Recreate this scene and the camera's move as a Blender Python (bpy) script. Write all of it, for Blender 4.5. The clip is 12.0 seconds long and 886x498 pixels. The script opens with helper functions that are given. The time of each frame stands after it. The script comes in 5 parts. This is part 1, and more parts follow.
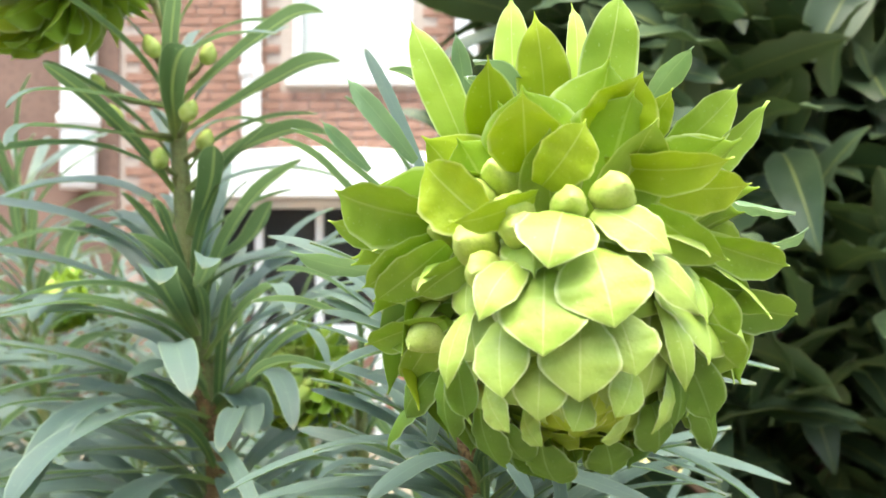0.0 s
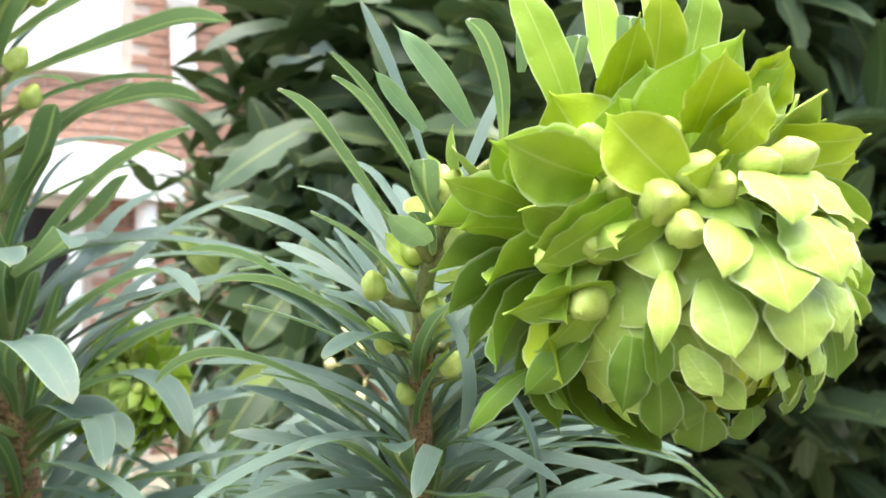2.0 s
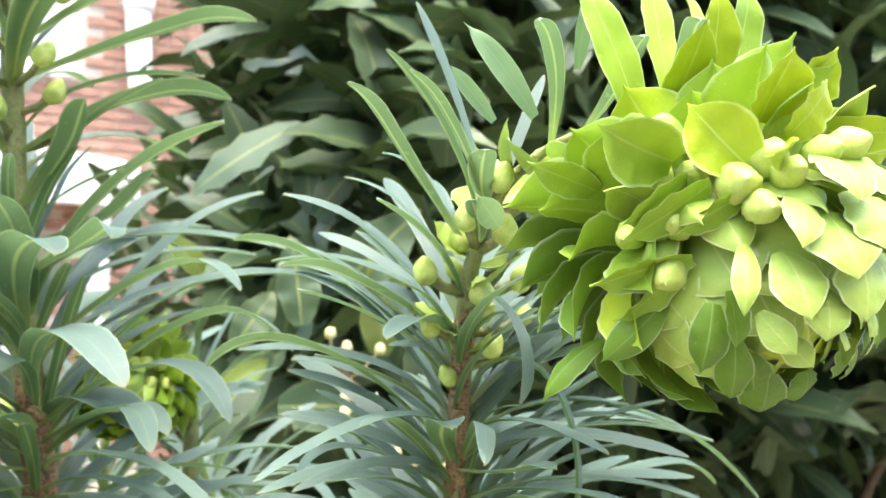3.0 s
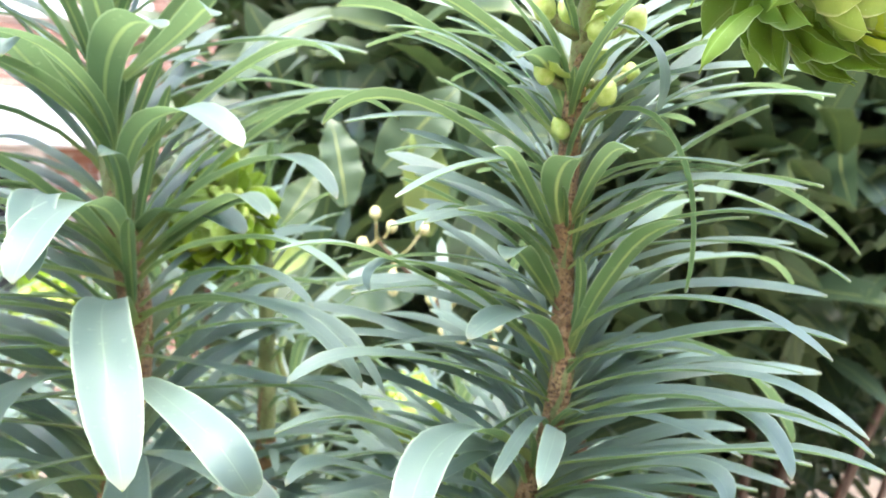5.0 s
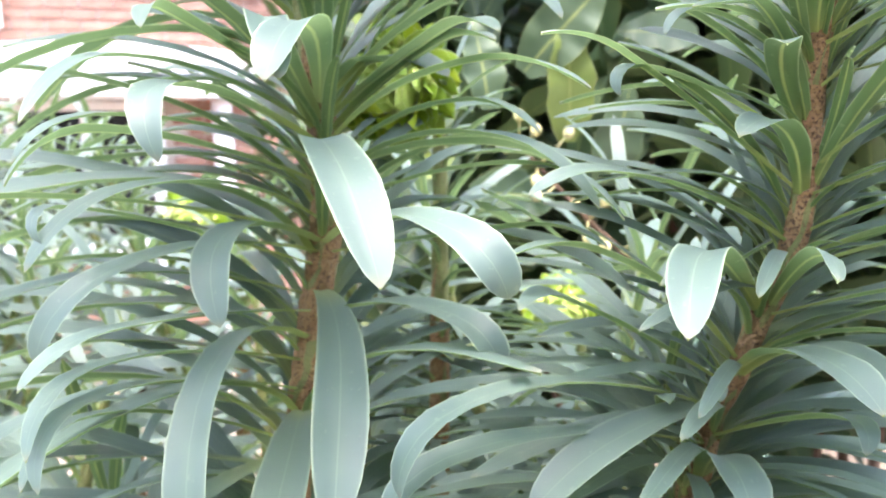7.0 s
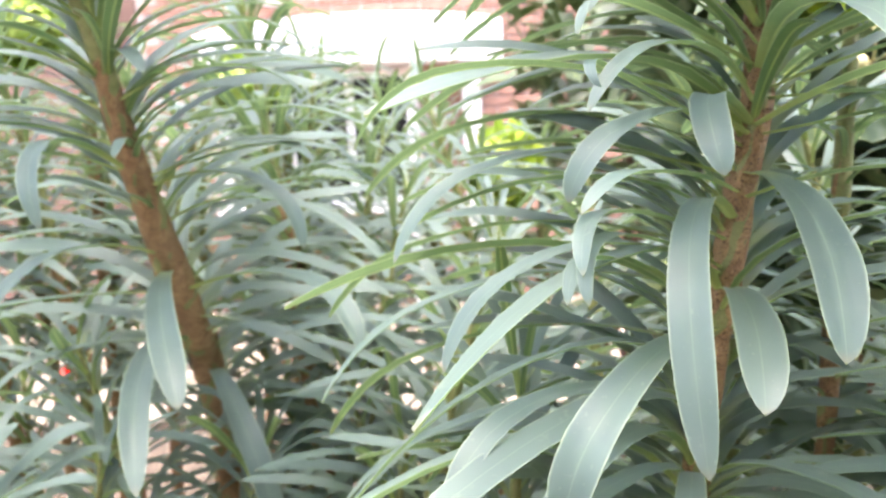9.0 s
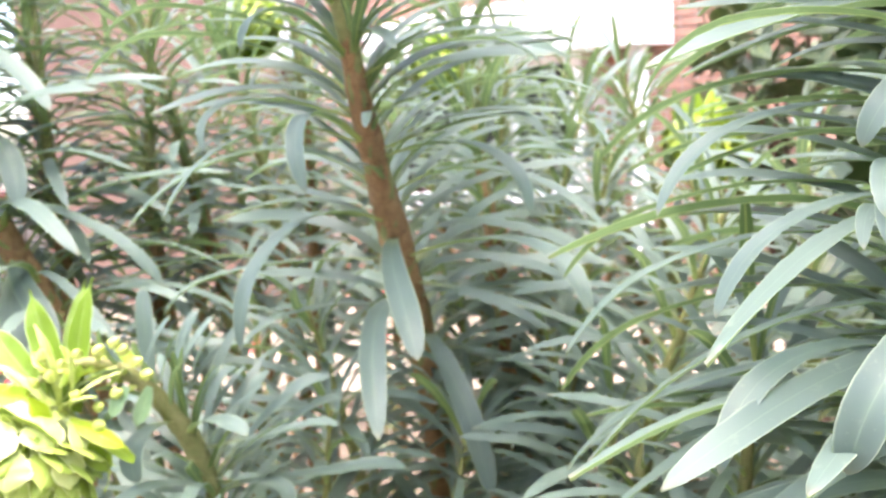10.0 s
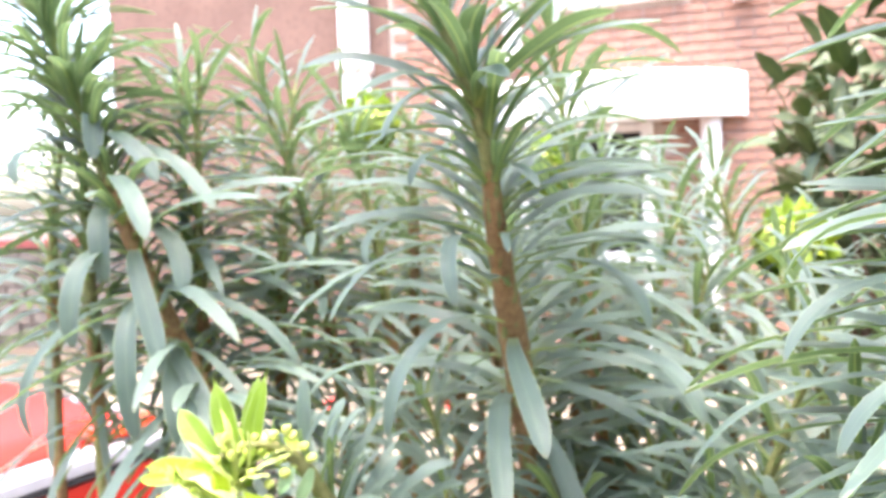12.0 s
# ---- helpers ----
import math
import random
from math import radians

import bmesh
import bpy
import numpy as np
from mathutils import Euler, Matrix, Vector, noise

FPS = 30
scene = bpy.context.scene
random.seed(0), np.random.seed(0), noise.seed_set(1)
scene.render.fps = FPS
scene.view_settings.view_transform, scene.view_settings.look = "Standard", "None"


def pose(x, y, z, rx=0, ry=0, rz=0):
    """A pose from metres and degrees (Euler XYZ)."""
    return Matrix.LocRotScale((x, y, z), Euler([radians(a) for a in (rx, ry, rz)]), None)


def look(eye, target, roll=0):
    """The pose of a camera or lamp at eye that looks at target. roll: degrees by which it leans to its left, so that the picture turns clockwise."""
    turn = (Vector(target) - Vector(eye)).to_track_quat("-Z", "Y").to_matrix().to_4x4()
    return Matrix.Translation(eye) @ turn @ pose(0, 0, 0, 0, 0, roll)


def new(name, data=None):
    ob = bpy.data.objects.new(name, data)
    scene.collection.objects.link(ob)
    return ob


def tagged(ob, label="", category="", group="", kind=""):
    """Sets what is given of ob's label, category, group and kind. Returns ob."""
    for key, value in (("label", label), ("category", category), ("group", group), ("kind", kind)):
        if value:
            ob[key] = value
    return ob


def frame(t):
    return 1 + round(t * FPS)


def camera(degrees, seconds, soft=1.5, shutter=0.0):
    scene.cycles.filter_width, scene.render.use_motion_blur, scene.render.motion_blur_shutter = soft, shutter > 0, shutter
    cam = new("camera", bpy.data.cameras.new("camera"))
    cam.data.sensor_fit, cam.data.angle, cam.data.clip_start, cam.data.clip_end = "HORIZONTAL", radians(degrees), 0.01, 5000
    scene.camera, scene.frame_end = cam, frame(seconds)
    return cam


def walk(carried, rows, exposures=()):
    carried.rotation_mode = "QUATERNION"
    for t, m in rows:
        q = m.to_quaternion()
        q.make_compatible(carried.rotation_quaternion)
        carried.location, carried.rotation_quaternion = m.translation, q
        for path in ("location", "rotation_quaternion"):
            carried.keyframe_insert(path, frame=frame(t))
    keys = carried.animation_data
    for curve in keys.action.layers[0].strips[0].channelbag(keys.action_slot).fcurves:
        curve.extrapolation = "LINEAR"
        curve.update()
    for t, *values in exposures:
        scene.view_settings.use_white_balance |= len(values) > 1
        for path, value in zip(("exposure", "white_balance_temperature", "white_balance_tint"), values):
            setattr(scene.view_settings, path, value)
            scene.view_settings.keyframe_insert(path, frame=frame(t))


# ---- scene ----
from mathutils import Quaternion

# seconds, place in metres, then yaw, pitch and roll in degrees
PATH = [
    (0, 0.0119, 0.0065, 1.4627, -0.38, 0.51, 0.02),
    (0.5, 0.0060, 0.0085, 1.4656, -2.53, -1.79, 0.32),
    (1, -0.0214, 0.0128, 1.4604, -14.34, 1.77, 0.59),
    (1.5, -0.0347, 0.0166, 1.4538, -18.63, 1.11, 1.12),
    (2, -0.0431, 0.0276, 1.4557, -21.80, 1.45, 1.10),
    (2.5, -0.0492, 0.0271, 1.4573, -24.72, 1.79, 0.81),
    (2.7, -0.0560, 0.0259, 1.4560, -24.83, 2.16, 1.18),
    (4.3, -0.0780, 0.0364, 1.4185, -25.98, -0.63, -0.18),
    (4.5, -0.0818, 0.0363, 1.4161, -25.61, -1.33, -0.48),
    (5, -0.0861, 0.0359, 1.4086, -24.27, -2.65, -0.94),
    (5.5, -0.0913, 0.0333, 1.3980, -20.96, -2.78, -1.26),
    (6, -0.0968, 0.0378, 1.3902, -19.82, -3.66, -1.73),
    (6.5, -0.1056, 0.0417, 1.3832, -18.72, -4.62, -1.59),
    (7, -0.1137, 0.0542, 1.3786, -16.84, -6.29, -1.79),
    (7.5, -0.1388, 0.0552, 1.3753, -13.35, -7.33, -1.76),
    (7.7, -0.1529, 0.0557, 1.3735, -11.39, -7.91, -1.75),
    (9.3, -0.1948, 0.0411, 1.3455, 3.98, -8.25, -3.32),
    (9.5, -0.2053, 0.0398, 1.3399, 6.42, -8.01, -3.48),
    (10, -0.2171, 0.0245, 1.3470, 12.56, -8.31, -4.05),
    (10.5, -0.2266, 0.0153, 1.3490, 14.56, -8.11, -3.61),
    (11, -0.2344, 0.0005, 1.3576, 15.06, -8.05, -2.88),
    (11.5, -0.2370, -0.0167, 1.3642, 16.99, -6.05, -2.66),
    (12, -0.2412, -0.0354, 1.3851, 16.95, -3.78, -2.23),
]
def view(x, y, z, yaw, pitch, roll):
    return pose(x, y, z, 0, 0, yaw) @ pose(0, 0, 0, 90 + pitch) @ pose(0, 0, 0, 0, 0, roll)


cam = camera(60.0, 12.0, soft=1.5)
cam.data.dof.use_dof = True
cam.data.dof.focus_distance = 0.125
cam.data.dof.aperture_fstop = cam.data.lens * 0.001 / 0.0009
walk(cam, [(r[0], view(*r[1:])) for r in PATH], exposures=[(0, 2.38, 7000, -1), (2.7, 2.7, 6800, 3), (4.4, 3.28, 6600, 8), (5.2, 3.3, 6450, 11), (7.5, 3.2, 6550, 16), (9.5, 3.14, 6850, 18), (12, 3.18, 6850, 16)])

# ---- sky and sun ----
world = bpy.data.worlds.new("world")
scene.world = world
world.use_nodes = True
wn, wl = world.node_tree.nodes, world.node_tree.links
sky = wn.new("ShaderNodeTexSky")
sky.sky_type, sky.sun_disc = "NISHITA", False
sky.sun_elevation, sky.sun_rotation = radians(80), radians(197)
sky.air_density, sky.dust_density, sky.ozone_density = 1.0, 4.0, 1.0
wl.new(sky.outputs["Color"], wn["Background"].inputs["Color"])
wn["Background"].inputs["Strength"].default_value = 0.15
lamp = bpy.data.lights.new("sun", "SUN")
lamp.energy, lamp.angle, lamp.color = 0.95, radians(80), (1.0, 0.96, 0.9)
sun = new("sun", lamp)
sun.matrix_world = look((-0.25, -0.6, 5.0), (0, 0, 0))

# ---- materials ----
def material(name):
    m = bpy.data.materials.new(name)
    m.use_nodes = True
    return m, m.node_tree.nodes, m.node_tree.links, m.node_tree.nodes["Principled BSDF"]


def mixed(nodes, links, fac, a, b):
    n = nodes.new("ShaderNodeMix")
    n.data_type = "RGBA"
    for k, v in ((0, fac), (6, a), (7, b)):
        if isinstance(v, bpy.types.NodeSocket):
            links.new(v, n.inputs[k])
        else:
            n.inputs[k].default_value = (*v, 1) if isinstance(v, tuple) else v
    return n.outputs[2]


def ranged(nodes, links, value, a, b, c=0.0, d=1.0):
    n = nodes.new("ShaderNodeMapRange")
    links.new(value, n.inputs[0])
    for k, v in enumerate((a, b, c, d)):
        n.inputs[k + 1].default_value = v
    return n.outputs[0]


def noisy(nodes, links, scale, detail=3.0, coord="Object"):
    c, n = nodes.new("ShaderNodeTexCoord"), nodes.new("ShaderNodeTexNoise")
    links.new(c.outputs[coord], n.inputs["Vector"])
    n.inputs["Scale"].default_value, n.inputs["Detail"].default_value = scale, detail
    return n.outputs["Fac"]


def bumped(nodes, links, bsdf, height, strength, distance):
    b = nodes.new("ShaderNodeBump")
    b.inputs["Strength"].default_value, b.inputs["Distance"].default_value = strength, distance
    links.new(height, b.inputs["Height"])
    links.new(b.outputs["Normal"], bsdf.inputs["Normal"])


def leafy(name, dark, light, rib, edge, rough, rib_width=0.045, glow=0.25, gloss=0.35, pits=0.0003, foot=None, sheen=0.0, through_leaf=(0.84, 0.92, 0.74)):
    """A leaf's skin: two greens by noise and by leaf, a pale rib down the middle, a pale margin, some light let through."""
    m, n, l, p = material(name)
    info = n.new("ShaderNodeObjectInfo")
    uv = n.new("ShaderNodeTexCoord")
    split = n.new("ShaderNodeSeparateXYZ")
    l.new(uv.outputs["UV"], split.inputs[0])
    off = n.new("ShaderNodeMath")
    off.operation = "SUBTRACT"
    off.inputs[1].default_value = 0.5
    l.new(split.outputs[0], off.inputs[0])
    away = n.new("ShaderNodeMath")
    away.operation = "ABSOLUTE"
    l.new(off.outputs[0], away.inputs[0])
    cloud = noisy(n, l, 3.5, 4)
    tone = n.new("ShaderNodeMath")
    tone.operation = "MULTIPLY_ADD"
    tone.inputs[1].default_value, tone.inputs[2].default_value = 0.45, 0.0
    l.new(info.outputs["Random"], tone.inputs[0])
    l.new(ranged(n, l, cloud, 0.3, 0.75, 0.0, 0.55), tone.inputs[2])
    col = mixed(n, l, tone.outputs[0], dark, light)
    fleck = ranged(n, l, noisy(n, l, 26, 3), 0.64, 0.76, 0.0, 0.4)
    col = mixed(n, l, fleck, col, edge)
    col = mixed(n, l, ranged(n, l, away.outputs[0], rib_width, rib_width * 0.45, 0, 0.85), col, rib)
    col = mixed(n, l, ranged(n, l, away.outputs[0], 0.445, 0.49, 0, 0.8), col, edge)
    col = mixed(n, l, ranged(n, l, split.outputs[1], 0.978, 0.998, 0, 0.35), col, (0.34, 0.27, 0.14))
    if foot:
        col = mixed(n, l, ranged(n, l, split.outputs[1], 0.3, 0.04, 0, 0.8), col, foot)
    l.new(col, p.inputs["Base Color"])
    p.inputs["Roughness"].default_value = rough
    p.inputs["Specular IOR Level"].default_value = gloss
    p.inputs["Sheen Weight"].default_value, p.inputs["Sheen Roughness"].default_value = sheen, 0.45
    p.inputs["Sheen Tint"].default_value = (0.85, 0.95, 1.0, 1)
    bumped(n, l, p, noisy(n, l, 11, 5), 0.5, pits)
    if glow:
        t = n.new("ShaderNodeBsdfTranslucent")
        l.new(mixed(n, l, 0.68, col, through_leaf), t.inputs["Color"])
        s = n.new("ShaderNodeMixShader")
        s.inputs[0].default_value = glow
        l.new(p.outputs[0], s.inputs[1])
        l.new(t.outputs[0], s.inputs[2])
        l.new(s.outputs[0], n["Material Output"].inputs["Surface"])
    return m


def plain(name, a, b, scale, rough, metal=0.0, bump=0.3, dist=0.001, gloss=0.5, fine=0.0, speck=None):
    m, n, l, p = material(name)
    f = noisy(n, l, scale, 5)
    col = mixed(n, l, ranged(n, l, f, 0.3, 0.7), a, b)
    if fine:
        col = mixed(n, l, ranged(n, l, noisy(n, l, scale * 9, 3), 0.5, 0.66, 0, fine), col, speck or tuple(c * 0.55 for c in a))
    l.new(col, p.inputs["Base Color"])
    p.inputs["Roughness"].default_value, p.inputs["Metallic"].default_value = rough, metal
    p.inputs["Specular IOR Level"].default_value = gloss
    if bump:
        bumped(n, l, p, noisy(n, l, scale * 4, 4), bump, dist)
    return m


M_TOP = leafy("spurge_leaf_upper", (0.074, 0.119, 0.121), (0.157, 0.214, 0.208), (0.2, 0.27, 0.23), (0.36, 0.43, 0.33), 0.45, 0.022, 0.42, 0.38, foot=(0.38, 0.42, 0.11), sheen=0.1, through_leaf=(0.86, 1.0, 0.9))
M_UNDER = leafy("spurge_leaf_under", (0.066, 0.135, 0.03), (0.12, 0.21, 0.06), (0.5, 0.56, 0.18), (0.5, 0.57, 0.32), 0.5, 0.075, 0.33, foot=(0.46, 0.48, 0.13), sheen=0.03, through_leaf=(0.75, 0.97, 0.5))
M_BRACT = leafy("bract_outer", (0.33, 0.46, 0.02), (0.5, 0.6, 0.05), (0.55, 0.64, 0.16), (0.66, 0.7, 0.28), 0.45, 0.022, 0.2, through_leaf=(0.75, 0.85, 0.1))
M_BRACT_PALE = leafy("bract_pale", (0.28, 0.42, 0.055), (0.42, 0.53, 0.12), (0.52, 0.6, 0.2), (0.68, 0.73, 0.36), 0.45, 0.018, 0.1, through_leaf=(0.75, 0.85, 0.2))
M_BRACT_GREEN = leafy("bract_green", (0.2, 0.34, 0.025), (0.34, 0.48, 0.05), (0.42, 0.52, 0.13), (0.55, 0.64, 0.3), 0.5, 0.025, 0.2, through_leaf=(0.7, 0.85, 0.08))
# deep green of some bracts; also carries the shade under the large head
M_BRACT_DEEP_SHADE = leafy("bract_deep_green_shade", (0.1, 0.19, 0.016), (0.18, 0.3, 0.032), (0.3, 0.42, 0.14), (0.5, 0.6, 0.34), 0.5, 0.025, 0.35, through_leaf=(0.75, 0.9, 0.3))
M_BRACT_BLUE = leafy("bract_blue_green", (0.15, 0.27, 0.14), (0.26, 0.39, 0.22), (0.34, 0.45, 0.25), (0.55, 0.63, 0.45), 0.5, 0.025, 0.35, through_leaf=(0.8, 0.95, 0.6))
M_BRACT_CREAM = leafy("bract_cream", (0.42, 0.52, 0.13), (0.56, 0.63, 0.24), (0.62, 0.68, 0.3), (0.72, 0.76, 0.42), 0.45, 0.018, 0.1, through_leaf=(0.8, 0.88, 0.35))
M_BUD = plain("bud_skin", (0.36, 0.46, 0.07), (0.52, 0.58, 0.17), 1.6, 0.5, bump=0.3, fine=0.3, dist=0.0003)
M_STEM = plain("stem_green", (0.17, 0.2, 0.06), (0.28, 0.29, 0.11), 150, 0.6, bump=0.8, fine=0.6, speck=(0.16, 0.08, 0.04))
M_BARK = plain("stem_brown", (0.29, 0.16, 0.07), (0.46, 0.29, 0.135), 150, 0.75, bump=1.0, dist=0.003, fine=0.9, speck=(0.06, 0.028, 0.018))
M_LAUREL = leafy("laurel_upper", (0.038, 0.072, 0.033), (0.108, 0.152, 0.084), (0.34, 0.38, 0.12), (0.16, 0.21, 0.1), 0.38, 0.03, 0.2, 0.4, through_leaf=(0.5, 0.75, 0.2))
M_LAUREL_LOW = leafy("laurel_under", (0.05, 0.09, 0.03), (0.1, 0.15, 0.055), (0.22, 0.26, 0.08), (0.15, 0.19, 0.06), 0.5, 0.03, 0.12)
# skin of the added slab that throws light upwards
M_BOUNCE = plain("bounce_concrete", (0.17, 0.165, 0.15), (0.25, 0.24, 0.22), 4, 0.85, bump=0.5, dist=0.003, fine=0.25)
M_TWIG = plain("twig_bark", (0.09, 0.05, 0.03), (0.16, 0.1, 0.06), 60, 0.8, bump=0.6)
M_BERRY = plain("laurel_bud", (0.55, 0.5, 0.22), (0.7, 0.62, 0.32), 200, 0.4)
M_BRICK = plain("brick_face", (0.28, 0.145, 0.1), (0.4, 0.23, 0.17), 14, 0.85, bump=0.6, dist=0.002, fine=0.35)
M_RENDER = plain("pink_render", (0.18, 0.11, 0.085), (0.24, 0.15, 0.115), 2.5, 0.9, bump=0.4, dist=0.003, fine=0.3)
M_MORTAR = plain("mortar", (0.44, 0.36, 0.3), (0.54, 0.46, 0.4), 40, 0.9, bump=0.6)
M_WHITE = plain("white_paint", (0.78, 0.78, 0.77), (0.84, 0.84, 0.83), 6, 0.4, bump=0.1)
M_SOIL = plain("garden_soil", (0.06, 0.044, 0.03), (0.13, 0.1, 0.07), 9, 0.95, bump=1.0, dist=0.01, fine=0.5)
M_PAVE = plain("pale_paving", (0.2, 0.165, 0.125), (0.29, 0.245, 0.19), 5, 0.85, bump=0.5, dist=0.003, fine=0.3)
M_RED = plain("red_car_paint", (0.4, 0.02, 0.012), (0.46, 0.028, 0.016), 2, 0.5, bump=0.0, gloss=0.25)
M_BLACK = plain("black_rubber", (0.02, 0.02, 0.022), (0.04, 0.04, 0.042), 30, 0.6, bump=0.3)
M_STONE = plain("rubble_stone", (0.13, 0.11, 0.09), (0.23, 0.2, 0.17), 11, 0.9, bump=0.8, dist=0.006, fine=0.4)
M_COPING = plain("red_coping", (0.2, 0.05, 0.045), (0.3, 0.08, 0.07), 8, 0.7, bump=0.4)
M_GREY = plain("grey_trim", (0.35, 0.36, 0.38), (0.42, 0.43, 0.45), 20, 0.4, bump=0.1)
M_CREAM = plain("net_curtain", (0.74, 0.73, 0.7), (0.84, 0.83, 0.8), 8, 0.9, bump=0.3)
# near-black colour that stands in for the shade of an unlit room
M_ROOM_SHADE = plain("room_shade", (0.02, 0.02, 0.025), (0.05, 0.045, 0.045), 4, 0.7, bump=0.1)


def glass(name, tint, rough=0.03):
    m, n, l, p = material(name)
    p.inputs["Base Color"].default_value = (*tint, 1)
    p.inputs["Transmission Weight"].default_value = 1.0
    p.inputs["Roughness"].default_value = rough
    p.inputs["IOR"].default_value = 1.45
    return m


M_GLASS = glass("window_glass", (0.9, 0.93, 0.93))
M_CARGLASS = glass("car_glass", (0.4, 0.42, 0.42))
M_AMBER, _, _, p_ = material("tail_light_plastic")
p_.inputs["Base Color"].default_value, p_.inputs["Roughness"].default_value = (0.62, 0.07, 0.02, 1), 0.15

# ---- helpers for building ----
U = 0.06
EYE = 1.45


def at(x, y, z):
    """A place of the plan, whose unit is six centimetres and whose zero is the height of the eye."""
    return Vector((x * U, y * U, EYE + z * U))


def thing(name, place, label, category, group="", kind=""):
    ob = new(name)
    ob.location = place
    ob.empty_display_size = 0.02
    return tagged(ob, label, category, group, kind)


def hung(name, mesh, parent, m, label=""):
    """A mesh as a part of parent, at the pose m in the world."""
    ob = new(name, mesh)
    ob.parent = parent
    up, base = parent, Matrix()
    chain = []
    while up:
        chain.append(up.matrix_basis)
        up = up.parent
    for b in reversed(chain):
        base = base @ b
    ob.matrix_basis = base.inverted() @ m
    return tagged(ob, label) if label else ob


def meshed(name, verts, faces, mats, slots=None, uvs=None, smooth=True):
    me = bpy.data.meshes.new(name)
    me.from_pydata([tuple(v) for v in verts], [], faces)
    for mt in mats:
        me.materials.append(mt)
    if slots is not None:
        me.polygons.foreach_set("material_index", slots)
    if smooth:
        me.polygons.foreach_set("use_smooth", [True] * len(faces))
    if uvs is not None:
        layer = me.uv_layers.new(name="UVMap")
        loops = np.empty(len(me.loops), dtype=np.int32)
        me.loops.foreach_get("vertex_index", loops)
        layer.data.foreach_set("uv", np.asarray(uvs, dtype=np.float32)[loops].ravel())
    me.update()
    return me


def blade(name, reach, drop, rise, width, mats, n=10, k=4, thick=0.008, fold=0.18, hook=0.0, twist=0.0, side=0.0, shape="strap", control=0.6, wave=0.0, seed=0, bow=0.0):
    """A leaf that leaves its stem at the angle rise and ends reach out and drop up: two skins with a thickness, thin at the margin."""
    rng = np.random.RandomState(seed)
    chord = math.hypot(reach, drop)
    a = radians(rise)
    p0, p3 = np.array([0.0, 0.0]), np.array([reach, drop])
    p1 = np.array([math.cos(a), math.sin(a)]) * chord * control
    s = (1 - (1 - np.linspace(0, 1, n + 1)) ** 1.6)[:, None]
    mid = (1 - s) ** 2 * p0 + 2 * s * (1 - s) * p1 + s**2 * p3
    d = np.gradient(mid, s[:, 0], axis=0)
    d /= np.linalg.norm(d, axis=1)[:, None]
    nrm = np.stack([-d[:, 1], d[:, 0]], 1)
    mid = mid - nrm * hook * chord * np.clip((s - 0.72) / 0.28, 0, 1) ** 2
    s1 = s[:, 0]
    if shape == "strap":
        w = np.where(s1 < 0.78, 0.34 + 0.66 * np.sin(np.pi / 2 * np.clip(s1 / 0.78, 0, 1)) ** 1.25, np.clip(1 - np.clip((s1 - 0.78) / 0.22, 0, 1) ** 2.6, 0, 1) ** 0.55)
    elif shape == "shield":
        w = np.where(s1 < 0.62, 0.34 + 0.66 * np.sin(np.pi / 2 * np.clip(s1 / 0.62, 0, 1)) ** 1.1, np.clip(1 - np.clip((s1 - 0.62) / 0.38, 0, 1) ** 1.7, 0, 1))
    elif shape == "bract":
        u = np.clip((s1 - 0.5) / 0.42, 0, 1)
        w = np.where(s1 < 0.5, 0.42 + 0.58 * np.sin(np.pi / 2 * np.clip(s1 / 0.5, 0, 1)), 0.1 + 0.9 * np.clip(1 - u ** 2.3, 0, 1) ** 0.8)
        w = np.where(s1 > 0.92, 0.1 * (1 - s1) / 0.08, w)
    else:
        w = np.sin(np.pi * np.clip(0.06 + 0.94 * s1, 0, 1) ** 0.9) ** 0.8
    w = np.maximum(w, 0.02 if shape in ("bract", "shield") else 0.05) * width / 2
    v = np.linspace(-1, 1, k + 1)
    ph = rng.rand() * 6.28
    verts, uvs = [], []
    for layer in (1, -1):
        for i in range(n + 1):
            tw = twist * s1[i] ** 1.5
            for vv in v:
                lat = vv * w[i]
                up = fold * abs(vv) ** 1.4 * w[i] + layer * thick * 0.5 * (1 - vv * vv) + wave * w[i] * abs(vv) * math.sin(ph + 22 * s1[i] + (1.7 if vv > 0 else 0))
                lat, up = lat * math.cos(tw) - up * math.sin(tw), lat * math.sin(tw) + up * math.cos(tw)
                verts.append((mid[i, 0] + nrm[i, 0] * up, lat + side * chord * s1[i] ** 2 + bow * chord * math.sin(math.pi * s1[i]), mid[i, 1] + nrm[i, 1] * up))
                uvs.append((0.5 + vv / 2, s1[i]))
    faces, slots = [], []
    m1, half = k + 1, (n + 1) * (k + 1)
    for i in range(n):
        for j in range(k):
            q = i * m1 + j
            faces.append((q, q + m1, q + m1 + 1, q + 1)); slots.append(0)
            faces.append((half + q, half + q + 1, half + q + m1 + 1, half + q + m1)); slots.append(1)
    return meshed(name, np.array(verts), [tuple(reversed(f)) for f in faces], mats, slots, uvs)


